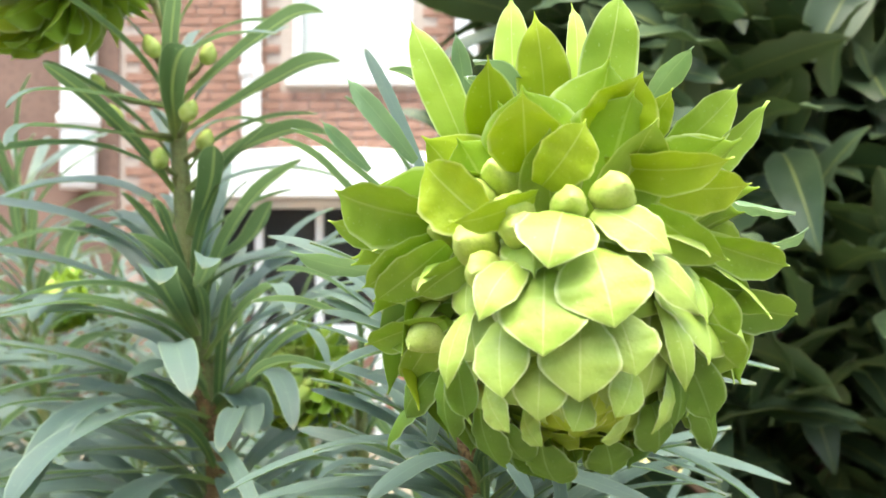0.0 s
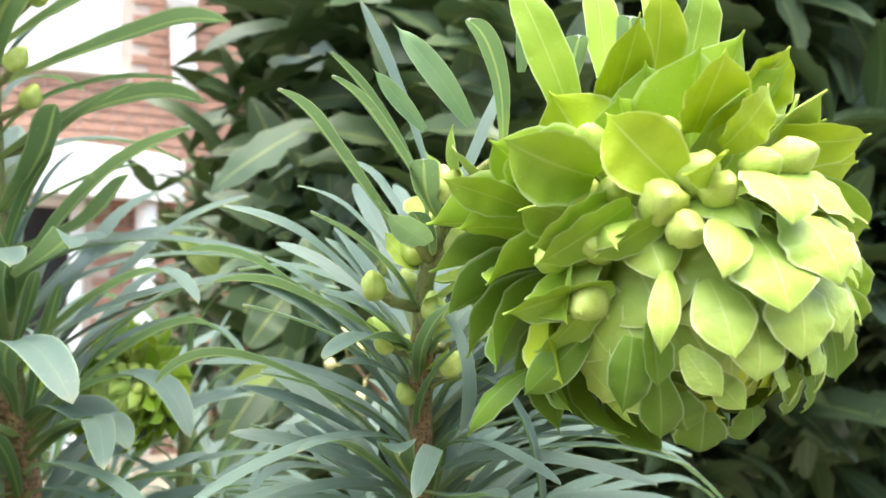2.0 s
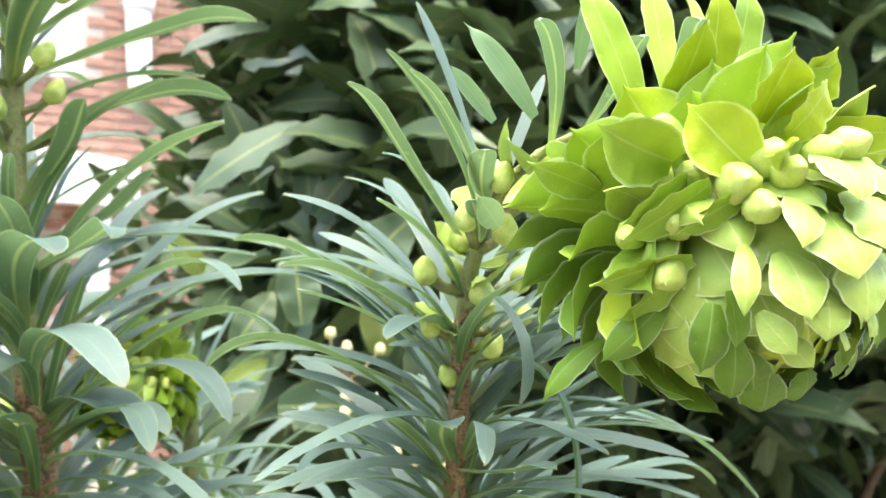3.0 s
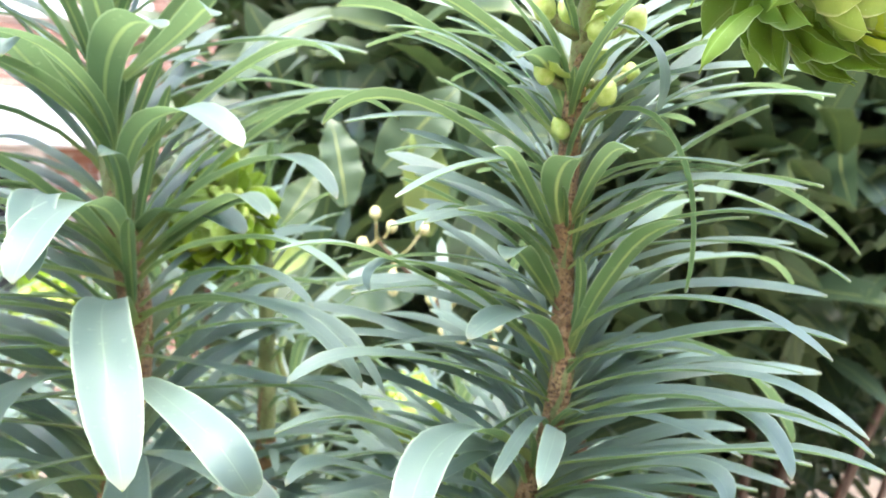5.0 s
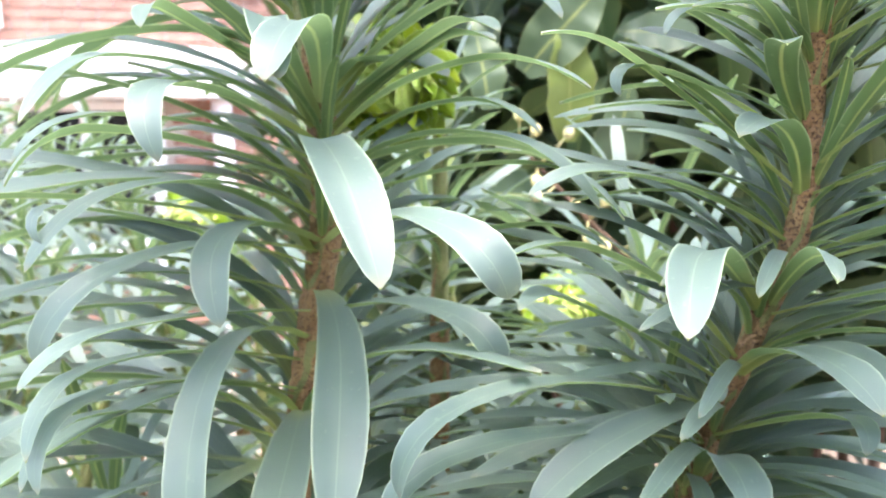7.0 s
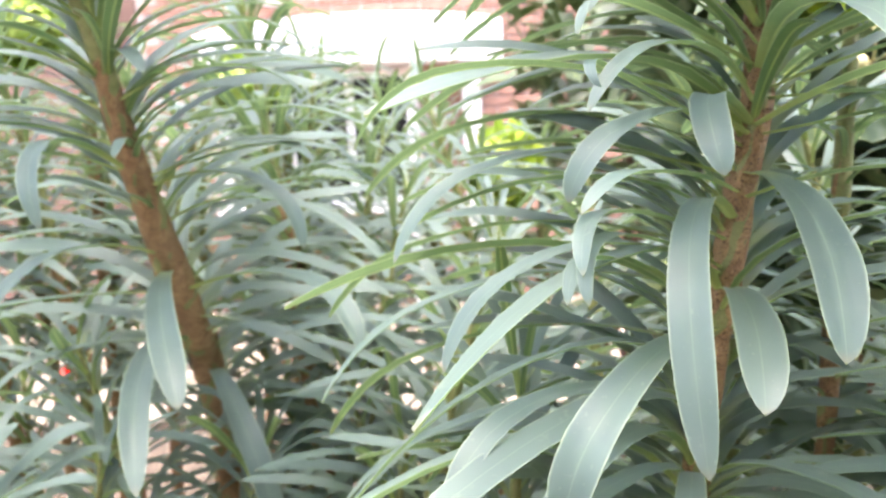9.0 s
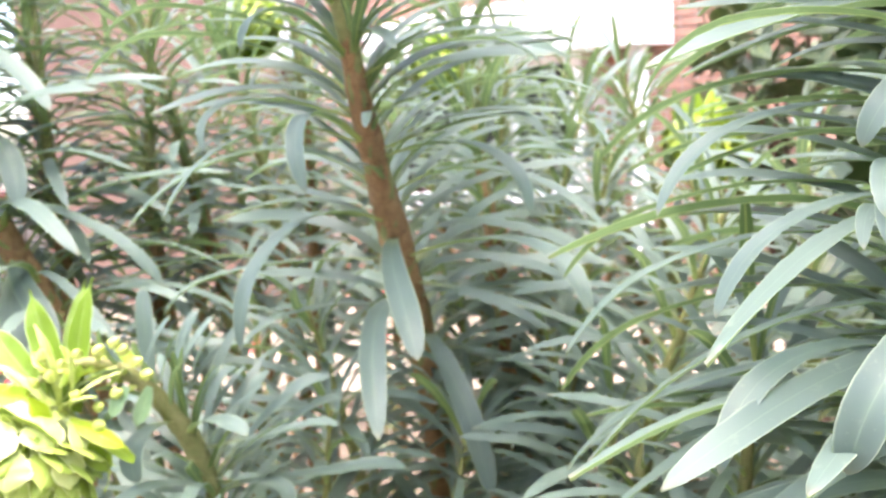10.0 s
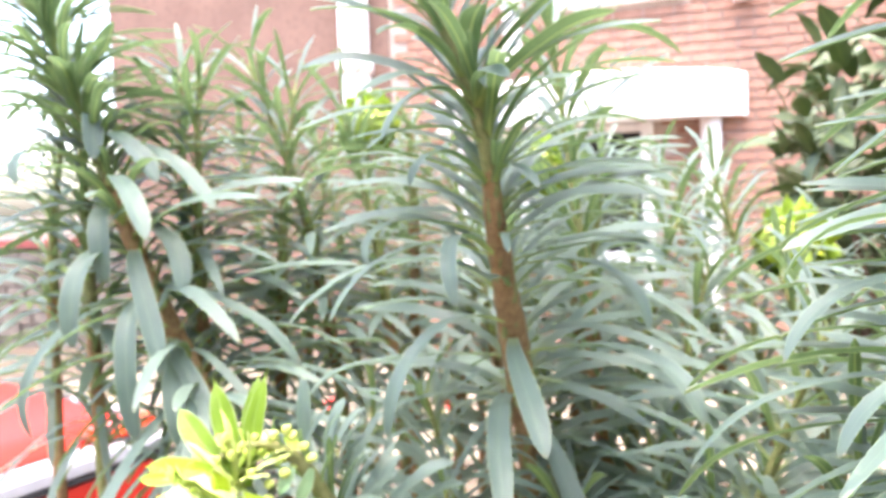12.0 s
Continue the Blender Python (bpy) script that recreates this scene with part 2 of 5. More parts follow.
def tube(name, pts, radii, mat, sides=10, lump=0.0, seed=0):
    """A tapered round stem along a line of places."""
    rng = np.random.RandomState(seed)
    pts = [Vector(p) for p in pts]
    verts, faces = [], []
    for i, p in enumerate(pts):
        d = (pts[min(i + 1, len(pts) - 1)] - pts[max(i - 1, 0)]).normalized()
        x = d.cross(Vector((0.31, 0.95, 0.1))).normalized()
        y = d.cross(x)
        for j in range(sides):
            a = 2 * math.pi * j / sides
            r = radii[i] * (1 + lump * (rng.rand() - 0.5))
            verts.append(p + (x * math.cos(a) + y * math.sin(a)) * r)
    for i in range(len(pts) - 1):
        for j in range(sides):
            a, b = i * sides + j, i * sides + (j + 1) % sides
            faces.append((a, b, b + sides, a + sides))
    verts += [pts[0], pts[-1]]
    e = len(verts)
    for j in range(sides):
        faces.append((e - 2, (j + 1) % sides, j))
        faces.append((e - 1, (len(pts) - 1) * sides + j, (len(pts) - 1) * sides + (j + 1) % sides))
    return meshed(name, verts, faces, mat if isinstance(mat, list) else [mat])


def boxed(name, lo, hi, mat, bevel=0.004):
    bm = bmesh.new()
    bmesh.ops.create_cube(bm, size=1)
    for v in bm.verts:
        v.co = Vector([lo[i] + (hi[i] - lo[i]) * (v.co[i] + 0.5) for i in range(3)])
    if bevel:
        bmesh.ops.bevel(bm, geom=list(bm.edges), offset=bevel, segments=2, affect="EDGES")
    me = bpy.data.meshes.new(name)
    bm.to_mesh(me)
    bm.free()
    me.materials.append(mat)
    return me


def curve_through(points, n):
    """Places along a smooth line through the given ones."""
    p = [Vector(q) for q in points]
    p = [p[0] * 2 - p[1]] + p + [p[-1] * 2 - p[-2]]
    out = []
    for i in range(1, len(p) - 2):
        for k in range(n):
            t = k / n
            a, b, c, d = p[i - 1 : i + 3]
            out.append(0.5 * (2 * b + (c - a) * t + (2 * a - 5 * b + 4 * c - d) * t * t + (3 * b - a - 3 * c + d) * t**3))
    return out + [p[-2]]


def globe(name, r, mat, sides=10, rings=7, squash=1.0, rib=0.0):
    verts, faces = [], []
    for i in range(rings + 1):
        a = math.pi * i / rings
        for j in range(sides):
            b = 2 * math.pi * j / sides
            q = r * (1 - rib * (0.5 + 0.5 * math.cos(3 * b)))
            verts.append((q * math.sin(a) * math.cos(b), q * math.sin(a) * math.sin(b), r * squash * math.cos(a)))
    for i in range(rings):
        for j in range(sides):
            a, b = i * sides + j, i * sides + (j + 1) % sides
            faces.append((a, a + sides, b + sides, b))
    return meshed(name, verts, faces, [mat])


# ---- spurge shoots ----
KINDS = [(80, 0.42, 0.84), (70, 0.72, 0.58), (65, 0.93, 0.32), (61, 0.98, 0.08), (55, 0.94, -0.25), (44, 0.72, -0.62), (30, 0.42, -0.9)]


def leaf_pool(width, k, n, tries, tag):
    pool = []
    for c, (rise, reach, drop) in enumerate(KINDS):
        row = []
        for q in range(tries):
            rng = np.random.RandomState(31 * c + q)
            row.append(blade("leaf_" + tag, reach + rng.uniform(-0.06, 0.06), drop + rng.uniform(-0.1, 0.1), rise + rng.uniform(-8, 8), width * rng.uniform(0.85, 1.12),
                             [M_TOP, M_UNDER], n, k, 0.012, rng.uniform(0.1, 0.3), rng.uniform(0.0, 0.09), rng.uniform(-0.45, 0.45), rng.uniform(-0.1, 0.1), control=0.42, wave=0.05, seed=q, bow=rng.uniform(-0.05, 0.05)))
        pool.append(row)
    return pool


FINE = leaf_pool(0.07, 4, 12, 6, "fine")
COARSE = leaf_pool(0.07, 2, 7, 4, "coarse")


class Shoot:
    """A spurge shoot: a stem along a spine, with leaves set round it by the golden angle."""

    def __init__(self, label, spine, radius, group="", fine=True, old=0.42):
        self.spine = curve_through([at(*p) for p in spine], 8)
        self.fine = fine
        base = self.spine[-1]
        self.ob = thing("spurge_shoot", base, label, "spurge", group)
        n = len(self.spine)
        radii = [radius * U * (0.26 + 0.74 * min(1, max(0, (i / n - 0.1) / 0.45))) for i in range(n)]
        hung("stem", tube("stem", [p - base for p in self.spine], radii, M_STEM, 12 if fine else 7, 0.12), self.ob, Matrix.Translation(base))
        low = [p for p in self.spine[int(old * n):]]
        if len(low) > 2:
            hung("bark", tube("bark", [p - base for p in low], [1.06 * radii[int(old * n) + i] * min(1, 0.7 + 0.06 * i) for i in range(len(low))], M_BARK, 12 if fine else 7, 0.2), self.ob, Matrix.Translation(base), "brown leaf-scarred lower stem")

    def place(self, z):
        """The stem's middle at a height of the plan."""
        z = EYE + z * U
        for a, b in zip(self.spine, self.spine[1:]):
            if b.z <= z <= a.z:
                return a.lerp(b, (a.z - z) / max(a.z - b.z, 1e-6))
        return self.spine[0] if z > self.spine[0].z else self.spine[-1]

    def lean(self, z):
        """The turn from upright to the stem's direction at a height of the plan."""
        d = self.place(z + 0.25) - self.place(z - 0.25)
        return Quaternion().slerp(Vector((0, 0, 1)).rotation_difference(d), 0.35).to_matrix().to_4x4() if d.z > 0 and d.length > 1e-4 else Matrix()

    def leaves(self, top, bottom, count, kind, length, seed, skip=(), turn=0.0, drop=0.5):
        """kind and length go from their first value at the top to their last at the bottom."""
        rng = np.random.RandomState(seed)
        pool = FINE if self.fine else COARSE
        for i in range(count):
            s = (i + 0.5) / count
            z = top + (bottom - top) * s
            az = (turn + i * 137.508 + rng.uniform(-14, 14)) % 360
            c = np.interp(s, np.linspace(0, 1, len(kind)), kind) + rng.uniform(-0.6, 0.6)
            ln = np.interp(s, np.linspace(0, 1, len(length)), length) * rng.uniform(0.85, 1.12)
            if any(abs((az - a + 180) % 360 - 180) < 24 and b <= z <= t for a, b, t in skip) and rng.rand() < drop:
                continue
            row = pool[int(np.clip(round(c), 0, len(KINDS) - 1))]
            me = row[rng.randint(len(row))]
            m = Matrix.Translation(self.place(z)) @ self.lean(z) @ pose(0, 0, 0, rng.uniform(-12, 12) + 8 * math.cos(radians(az)), rng.uniform(-7, 7), az) @ Matrix.Scale(ln * U, 4)
            hung("leaf", me, self.ob, m)

    def leaf(self, z, az, reach, drop, rise=50, width=0.17, hook=0.06, twist=0.0, fold=0.3, side=0.0, control=0.6):
        """One leaf of its own shape, in units of the plan."""
        rng = np.random.RandomState(int(az * 7 + abs(z) * 100))
        twist, bow = twist + rng.uniform(-0.3, 0.3), rng.choice((-1, 1)) * rng.uniform(0.02, 0.08)
        me = blade("leaf_own", reach, drop, rise, width, [M_TOP, M_UNDER], 14, 4, 0.012, fold, hook, twist, side, control=control, wave=0.04, seed=int(az) % 97, bow=bow)
        hung("leaf", me, self.ob, Matrix.Translation(self.place(z)) @ pose(0, 0, 0, 0, 0, az) @ Matrix.Scale(U, 4))


def bract_pool(tag, mats, ratio, arch, cup, tries=3):
    out = []
    for q in range(tries):
        rng = np.random.RandomState(q + 5)
        out.append(blade("bract_" + tag, 1.0, -0.02, arch + rng.uniform(-8, 8), ratio * rng.uniform(0.9, 1.1), [mats, mats], 12, 6, 0.02, cup * rng.uniform(0.6, 1.3), rng.uniform(0.0, 0.05), rng.uniform(-0.15, 0.15), 0, "bract", 0.5, 0.05, q))
    return out


STAR = bract_pool("star", M_BRACT_GREEN, 0.32, -4, 0.45)
SPREAD = bract_pool("spread", M_BRACT, 0.74, 18, 0.55, 5)
SPREAD_GREEN = bract_pool("spread_green", M_BRACT_GREEN, 0.7, 14, 0.6, 3)
SPREAD_SHADE = bract_pool("spread_shade", M_BRACT_DEEP_SHADE, 0.6, 16, 0.5, 3)
TILE = bract_pool("tile", M_BRACT_PALE, 0.98, 22, -0.22, 5)
FOLD = bract_pool("fold", M_BRACT_PALE, 0.5, 34, -0.55)
TIP = bract_pool("tip", M_BRACT, 0.85, 34, 0.05)
STAR_PALE = bract_pool("star_pale", M_BRACT, 0.4, 4, 0.4)


def bud_mesh():
    """An egg-shaped bud closed by three overlapping scales that stand a little proud at their seams."""
    verts, faces, sides, rings = [], [], 18, 9
    for i in range(rings + 1):
        a = math.pi * i / rings
        for j in range(sides):
            b = 2 * math.pi * j / sides
            seam = ((b * 3 / (2 * math.pi) + 0.12 * i) % 1.0)
            q = math.sin(a) * (0.78 + 0.22 * seam) * (1 - 0.12 * math.cos(a))
            verts.append((q * math.cos(b), q * math.sin(b), 1.15 * math.cos(a) + 0.2 * max(0, math.cos(a)) ** 6))
    for i in range(rings):
        for j in range(sides):
            a, b = i * sides + j, i * sides + (j + 1) % sides
            faces.append((a, a + sides, b + sides, b))
    return meshed("bud", verts, faces, [M_BUD])


BUD = bud_mesh()

RINGS = [  # count, degrees from the pole, length, tilt outwards, pool, half-step
    (10, 140, 0.44, 80, "leaf", 0.0),
    (13, 128, 0.45, 84, STAR, 0.5),
    (13, 120, 0.42, 74, STAR, 0.0),
    (14, 114, 0.32, 68, SPREAD, 0.25),
    (14, 107, 0.285, 60, SPREAD, 0.75),
    (13, 100, 0.255, 50, SPREAD, 0.0),
    (12, 92, 0.25, 38, SPREAD, 0.5),
    (13, 83, 0.24, 30, FOLD, 0.0),
    (11, 75, 0.225, 22, TILE, 0.5),
    (10, 65, 0.215, 18, TILE, 0.0),
    (9, 54, 0.2, 16, TILE, 0.5),
    (8, 43, 0.175, 15, TILE, 0.0),
    (7, 32, 0.145, 12, TIP, 0.5),
    (5, 19, 0.11, 12, TIP, 0.0),
    (3, 8, 0.08, 16, TIP, 0.5),
]
CROWN = [blade("crown_leaf", 1.0, 0.05, 20, 0.3, [M_TOP, M_UNDER], 10, 4, 0.02, 0.3, 0.06, 0.1 * q, 0, "strap", 0.5, 0.03, q) for q in range(3)]


def flower_head(shoot, centre, axis, size, seed, buds=18, radius=0.3, star=1.0, pale=False, outer=True):
    """A nodding head of overlapping bracts, on the shoot's bent neck; axis points to the tip of the head."""
    rng = np.random.RandomState(seed)
    a = Vector(axis).normalized()
    x = a.cross(Vector((0.2, 0.1, 1))).normalized()
    y = a.cross(x)
    c = at(*centre)
    r = radius * size * U
    core = globe("head_core", r * 0.84, M_BRACT_GREEN, 12, 8)
    head = hung("flower_head", core, shoot.ob, Matrix.Translation(c), "yellow-green nodding flower head of overlapping bracts")

    def spot(polar, az):
        p = radians(polar)
        out = x * math.cos(az) + y * math.sin(az)
        return a * math.cos(p) + out * math.sin(p), a * math.sin(p) - out * math.cos(p), out

    for n, polar, length, tilt, pool, half in RINGS:
        if polar > 115 and not outer:
            continue
        for i in range(n):
            az = 2 * math.pi * (i + half + rng.uniform(-1, 1) * (0.06 if pool is TILE else 0.16)) / n
            rad, tow, out = spot(polar + rng.uniform(-1, 1) * (1.5 if pool is TILE else 4), az)
            up = out.z
            kind, lean = pool, tilt
            if pool is FOLD and up < -0.1:
                kind = SPREAD
            if pool is SPREAD and polar < 104 and up > 0.12:
                kind = FOLD
            if pool is TILE and up < -0.25 - 0.01 * (70 - polar):
                kind = SPREAD
            if pale and kind is SPREAD and polar < 112:
                kind = TILE
            if kind is SPREAD and not pale and polar > 60 and rng.rand() < 0.85:
                kind = SPREAD_GREEN
            # downward bracts have the head's underside shade put into their colour
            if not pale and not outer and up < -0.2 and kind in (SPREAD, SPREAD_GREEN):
                kind = SPREAD_SHADE
            if pale and pool is STAR:
                kind = STAR_PALE
            if pale and polar > 112 and (up < 0.3 or rng.rand() < 0.3):
                continue
            if pool == "leaf":
                kind = CROWN
            if polar >= 97:
                lean += 16 + min(36 if polar < 116 else 14, 80 * max(up, 0))
            elif polar > 30:
                lean += -6 * up if up > 0 else -12 * up
            t = radians(lean + rng.uniform(-1, 1) * (14 if polar >= 97 else 6))
            d = (tow * math.cos(t) + rad * math.sin(t)).normalized()
            z = (rad * math.cos(t) - tow * math.sin(t)).normalized()
            rot = Matrix((d, z.cross(d), z)).transposed().to_4x4()
            ln = length * size * U * rng.uniform(0.84, 1.14) * (star * (0.84 + 0.6 * max(up, 0)) if polar > 116 else 1.0)
            foot = c + rad * r * (0.94 + 0.06 * rng.rand()) - d * ln * 0.14
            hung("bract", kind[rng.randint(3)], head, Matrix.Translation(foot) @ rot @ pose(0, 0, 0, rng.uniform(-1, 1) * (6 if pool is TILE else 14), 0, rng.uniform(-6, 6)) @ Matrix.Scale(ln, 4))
    for i in range(buds):
        row = i % 3
        az = math.pi / 2 + (i - 0.5 * buds) / buds * 3.7
        flip = 1 if (x * math.cos(math.pi / 2) + y * math.sin(math.pi / 2)).z > 0 else -1
        rad, tow, out = spot(84 + 11 * row + rng.uniform(-3, 3), flip * az)
        d = (tow * 0.75 + rad * 0.66).normalized()
        s = d.cross(rad).normalized()
        rot = Matrix((s, d.cross(s), d)).transposed().to_4x4()
        hung("bud", BUD, head, Matrix.Translation(c + rad * r * (1.03 + 0.045 * row)) @ rot @ pose(0, 0, 0, 0, 0, rng.uniform(0, 360)) @ Matrix.Scale(size * U * rng.uniform(0.046, 0.057), 4))
    return head


def neck_bracts(shoot, first, last, count, size, seed):
    """Small pale bracts and buds crowded along the bent neck."""
    rng = np.random.RandomState(seed)
    for i in range(count):
        k = first + (last - first) * (i + 0.5) / count
        a, b = shoot.spine[int(k)], shoot.spine[int(k) + 1]
        p, along = a.lerp(b, k % 1), (a - b).normalized()
        o = Vector((rng.uniform(-1, 1), rng.uniform(-1, 1), rng.uniform(-1, 1)))
        o = (o - along * o.dot(along)).normalized()
        d = (o + along * rng.uniform(0.2, 1.0) + Vector((0, 0, 0.25))).normalized()
        s = d.cross(along).normalized()
        rot = Matrix((d, s, d.cross(s))).transposed().to_4x4()
        if i % 3 == 2:
            hung("bud", BUD, shoot.ob, Matrix.Translation(p + o * 0.07 * U) @ rot @ pose(0, 0, 0, 0, 90) @ Matrix.Scale(size * 0.2 * U, 4))
        else:
            hung("bract", (TILE, FOLD, SPREAD)[i % 3][rng.randint(3)], shoot.ob, Matrix.Translation(p + o * 0.03 * U) @ rot @ Matrix.Scale(size * U * rng.uniform(0.8, 1.2), 4))


def budded(shoot, z, az, out, lift, r):
    """A stalked bud in a leaf's axil."""
    p = shoot.place(z)
    o = Vector((math.cos(radians(az)), math.sin(radians(az)), 0))
    tip = p + o * out * U + Vector((0, 0, lift * U))
    stalk = hung("bud_stalk", tube("bud_stalk", [Vector(), (tip - p) * 0.6 + Vector((0, 0, -0.1 * out * U)), tip - p], [0.022 * U, 0.02 * U, 0.022 * U], M_STEM, 6), shoot.ob, Matrix.Translation(p))
    hung("bud", BUD, stalk, Matrix.Translation(tip) @ pose(0, 0, 0, 20 * math.sin(az), 25, az) @ Matrix.Scale(r * U, 4), "yellow-green flower bud")


# ---- ground, paving, house ----
N = 60
xs = np.sign(np.linspace(-1, 1, N + 1)) * np.abs(np.linspace(-1, 1, N + 1)) ** 3 * 400
vs = [(x, y, 0.03 * noise.noise((x * 2.1, y * 2.1, 0)) if abs(x) < 6 and abs(y) < 6 else 0.0) for y in xs for x in xs]
fs = [(j * (N + 1) + i, j * (N + 1) + i + 1, (j + 1) * (N + 1) + i + 1, (j + 1) * (N + 1) + i) for j in range(N) for i in range(N)]
tagged(new("ground", meshed("ground", vs, fs, [M_SOIL])), "dark brown garden soil under the spurge", "ground", kind="structure")
pavement = tagged(new("pavement", boxed("pavement", (-9, 3.6, -0.05), (6, 6.1, 0.045), M_SOIL)), "pale stone paving in front of the brick house", "pavement", kind="structure")

# out of view; added beneath the camera to bounce light onto leaf undersides
tagged(new("path", boxed("path", (-13.9, -3.2, -0.05), (13.9, 0.02, 0.04), M_BOUNCE)), "unseen pale concrete slab added to bounce light up at the plants", "path", kind="structure")
WALL = 6.12
OPEN = [(-1.14, -0.19, 2.87, 4.3), (-1.95, -0.39, 0.85, 1.9)]


def wall_mesh():
    """The wall's backing, with its openings cut through."""
    xs = sorted({-5.3, 6.0, *[v for o in OPEN for v in o[:2]]})
    zs = sorted({0.0, 7.0, *[v for o in OPEN for v in o[2:]]})
    bm = bmesh.new()
    for a, b in zip(xs, xs[1:]):
        for c, d in zip(zs, zs[1:]):
            if any(o[0] <= a and b <= o[1] and o[2] <= c and d <= o[3] for o in OPEN):
                continue
            got = bmesh.ops.create_cube(bm, size=1)["verts"]
            for v in got:
                v.co = Vector((a + (b - a) * (v.co.x + 0.5), WALL + 0.012 + 0.25 * (v.co.y + 0.5), c + (d - c) * (v.co.z + 0.5)))
    bmesh.ops.remove_doubles(bm, verts=bm.verts, dist=0.0005)
    me = bpy.data.meshes.new("wall")
    bm.to_mesh(me)
    bm.free()
    me.materials.append(M_MORTAR)
    return me


tagged(new("render_coat", boxed("render_coat", (-5.3, WALL - 0.02, 0.0), (-2.52, WALL + 0.011, 7.0), M_RENDER, 0.004)), "smooth pinkish render on the house wall", "wall", kind="structure")
wall = tagged(new("wall_house", wall_mesh()), "orange-red brick house wall with pale mortar joints", "wall", kind="structure")

# never in view; added to cut the low sky light from behind the camera
tagged(new("sky_block_wall", boxed("sky_block_wall", (-14, -6.3, 0), (14, -6.0, 5.0), M_STONE)), "unseen stone wall added behind the camera to block low sky light", "wall", kind="structure")


def garden_wall():
    ob = thing("garden_wall", (-8.6, WALL + 0.1, 0.0), "low grey-brown rubble wall with a dark red coping", "wall")
    r = np.random.RandomState(12)
    hung("wall_core", boxed("wall_core", (-12.0, WALL + 0.06, 0), (-5.31, WALL + 0.24, 1.04), M_STONE), ob, Matrix())
    stones = [boxed("stone", (0.008, -0.02, 0.008), (0.24 + 0.05 * i, 0.05, 0.132), M_STONE, 0.012) for i in range(4)]
    for row in range(8):
        x = -9.4 + r.uniform(0, 0.2)
        while x < -5.6:
            k = r.randint(4)
            hung("stone", stones[k], ob, Matrix.Translation((x, WALL + 0.055 + r.uniform(-0.015, 0.01), row * 0.13)))
            x += 0.245 + 0.05 * k
    hung("coping", boxed("coping", (-12.0, WALL, 1.042), (-5.31, WALL + 0.3, 1.13), M_COPING, 0.015), ob, Matrix())


garden_wall()


def house_window(name, lo_x, hi_x, lo_z, hi_z, panes, backing, label):
    w = thing(name, (0.5 * (lo_x + hi_x), WALL, lo_z), label, "window", kind="structure")
    f = 0.06
    for x0, x1, z0, z1 in ((lo_x, lo_x + f, lo_z, hi_z), (hi_x - f, hi_x, lo_z, hi_z), (lo_x + f, hi_x - f, lo_z, lo_z + f), (lo_x + f, hi_x - f, hi_z - f, hi_z)):
        hung("window_frame", boxed("window_frame", (x0, WALL - 0.02, z0), (x1, WALL + 0.07, z1), M_WHITE), w, Matrix())
    step = (hi_x - lo_x - 2 * f) / panes
    for i in range(panes):
        a = lo_x + f + i * step
        pane = hung("pane", boxed("pane", (a + 0.004, WALL + 0.02, lo_z + f), (a + step - 0.004, WALL + 0.026, hi_z - f), M_GLASS, 0), w, Matrix())
        pane.visible_shadow = False
        if i:
            hung("mullion", boxed("mullion", (a - 0.03, WALL - 0.015, lo_z + f), (a + 0.03, WALL + 0.06, hi_z - f), M_WHITE), w, Matrix())
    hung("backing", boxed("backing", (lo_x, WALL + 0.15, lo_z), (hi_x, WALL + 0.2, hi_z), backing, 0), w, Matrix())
    hung("window_sill", boxed("window_sill", (lo_x - 0.05, WALL - 0.09, lo_z - 0.055), (hi_x + 0.05, WALL + 0.02, lo_z - 0.002), M_WHITE), w, Matrix())
    return w


house_window("window_1", -1.14, -0.19, 2.87, 4.3, 2, M_CREAM, "white framed upstairs window with pale net curtain")
# its backing sheet paints the room's shade behind the panes
house_window("window_2", -1.95, -0.39, 0.85, 1.9, 3, M_ROOM_SHADE, "white framed ground floor window, dark inside")

# a bowed white canopy over the lower window
def bowed(name, rows):
    """A strip along the canopy's bow; rows give how far out it stands, as a share of the bow, and its height there."""
    n = 24
    verts, faces, k = [], [], len(rows)
    for i in range(n + 1):
        s = i / n
        bow = math.sin(math.pi * s)
        for share, back, low, rise in rows:
            verts.append((-2.1 + 2.38 * s, WALL - back - share * 0.42 * bow**0.6, low + rise * bow**0.7))
    for i in range(n):
        for j in range(k):
            a, b = i * k + j, i * k + (j + 1) % k
            faces.append((a, b, b + k, a + k))
    faces += [tuple(range(k - 1, -1, -1)), tuple(n * k + j for j in range(k))]
    return meshed(name, verts, faces, [M_WHITE], smooth=False)


canopy = thing("canopy", (-0.9, WALL, 1.905), "white bowed canopy on the brick wall above the window", "canopy")
hung("fascia", bowed("fascia", [(1, 0.06, 1.905, 0), (1, 0.06, 2.12, 0.1), (1, 0.03, 2.12, 0.1), (1, 0.03, 1.905, 0)]), canopy, Matrix())
hung("roof_panel", bowed("roof_panel", [(1, 0.03, 2.1, 0.1), (1, 0.05, 2.135, 0.1), (0, 0.004, 2.23, 0.1), (0, 0.004, 2.19, 0.1)]), canopy, Matrix())
hung("soffit", bowed("soffit", [(1, 0.03, 1.91, 0), (1, 0.03, 1.93, 0), (0, 0.004, 1.93, 0), (0, 0.004, 1.91, 0)]), canopy, Matrix())


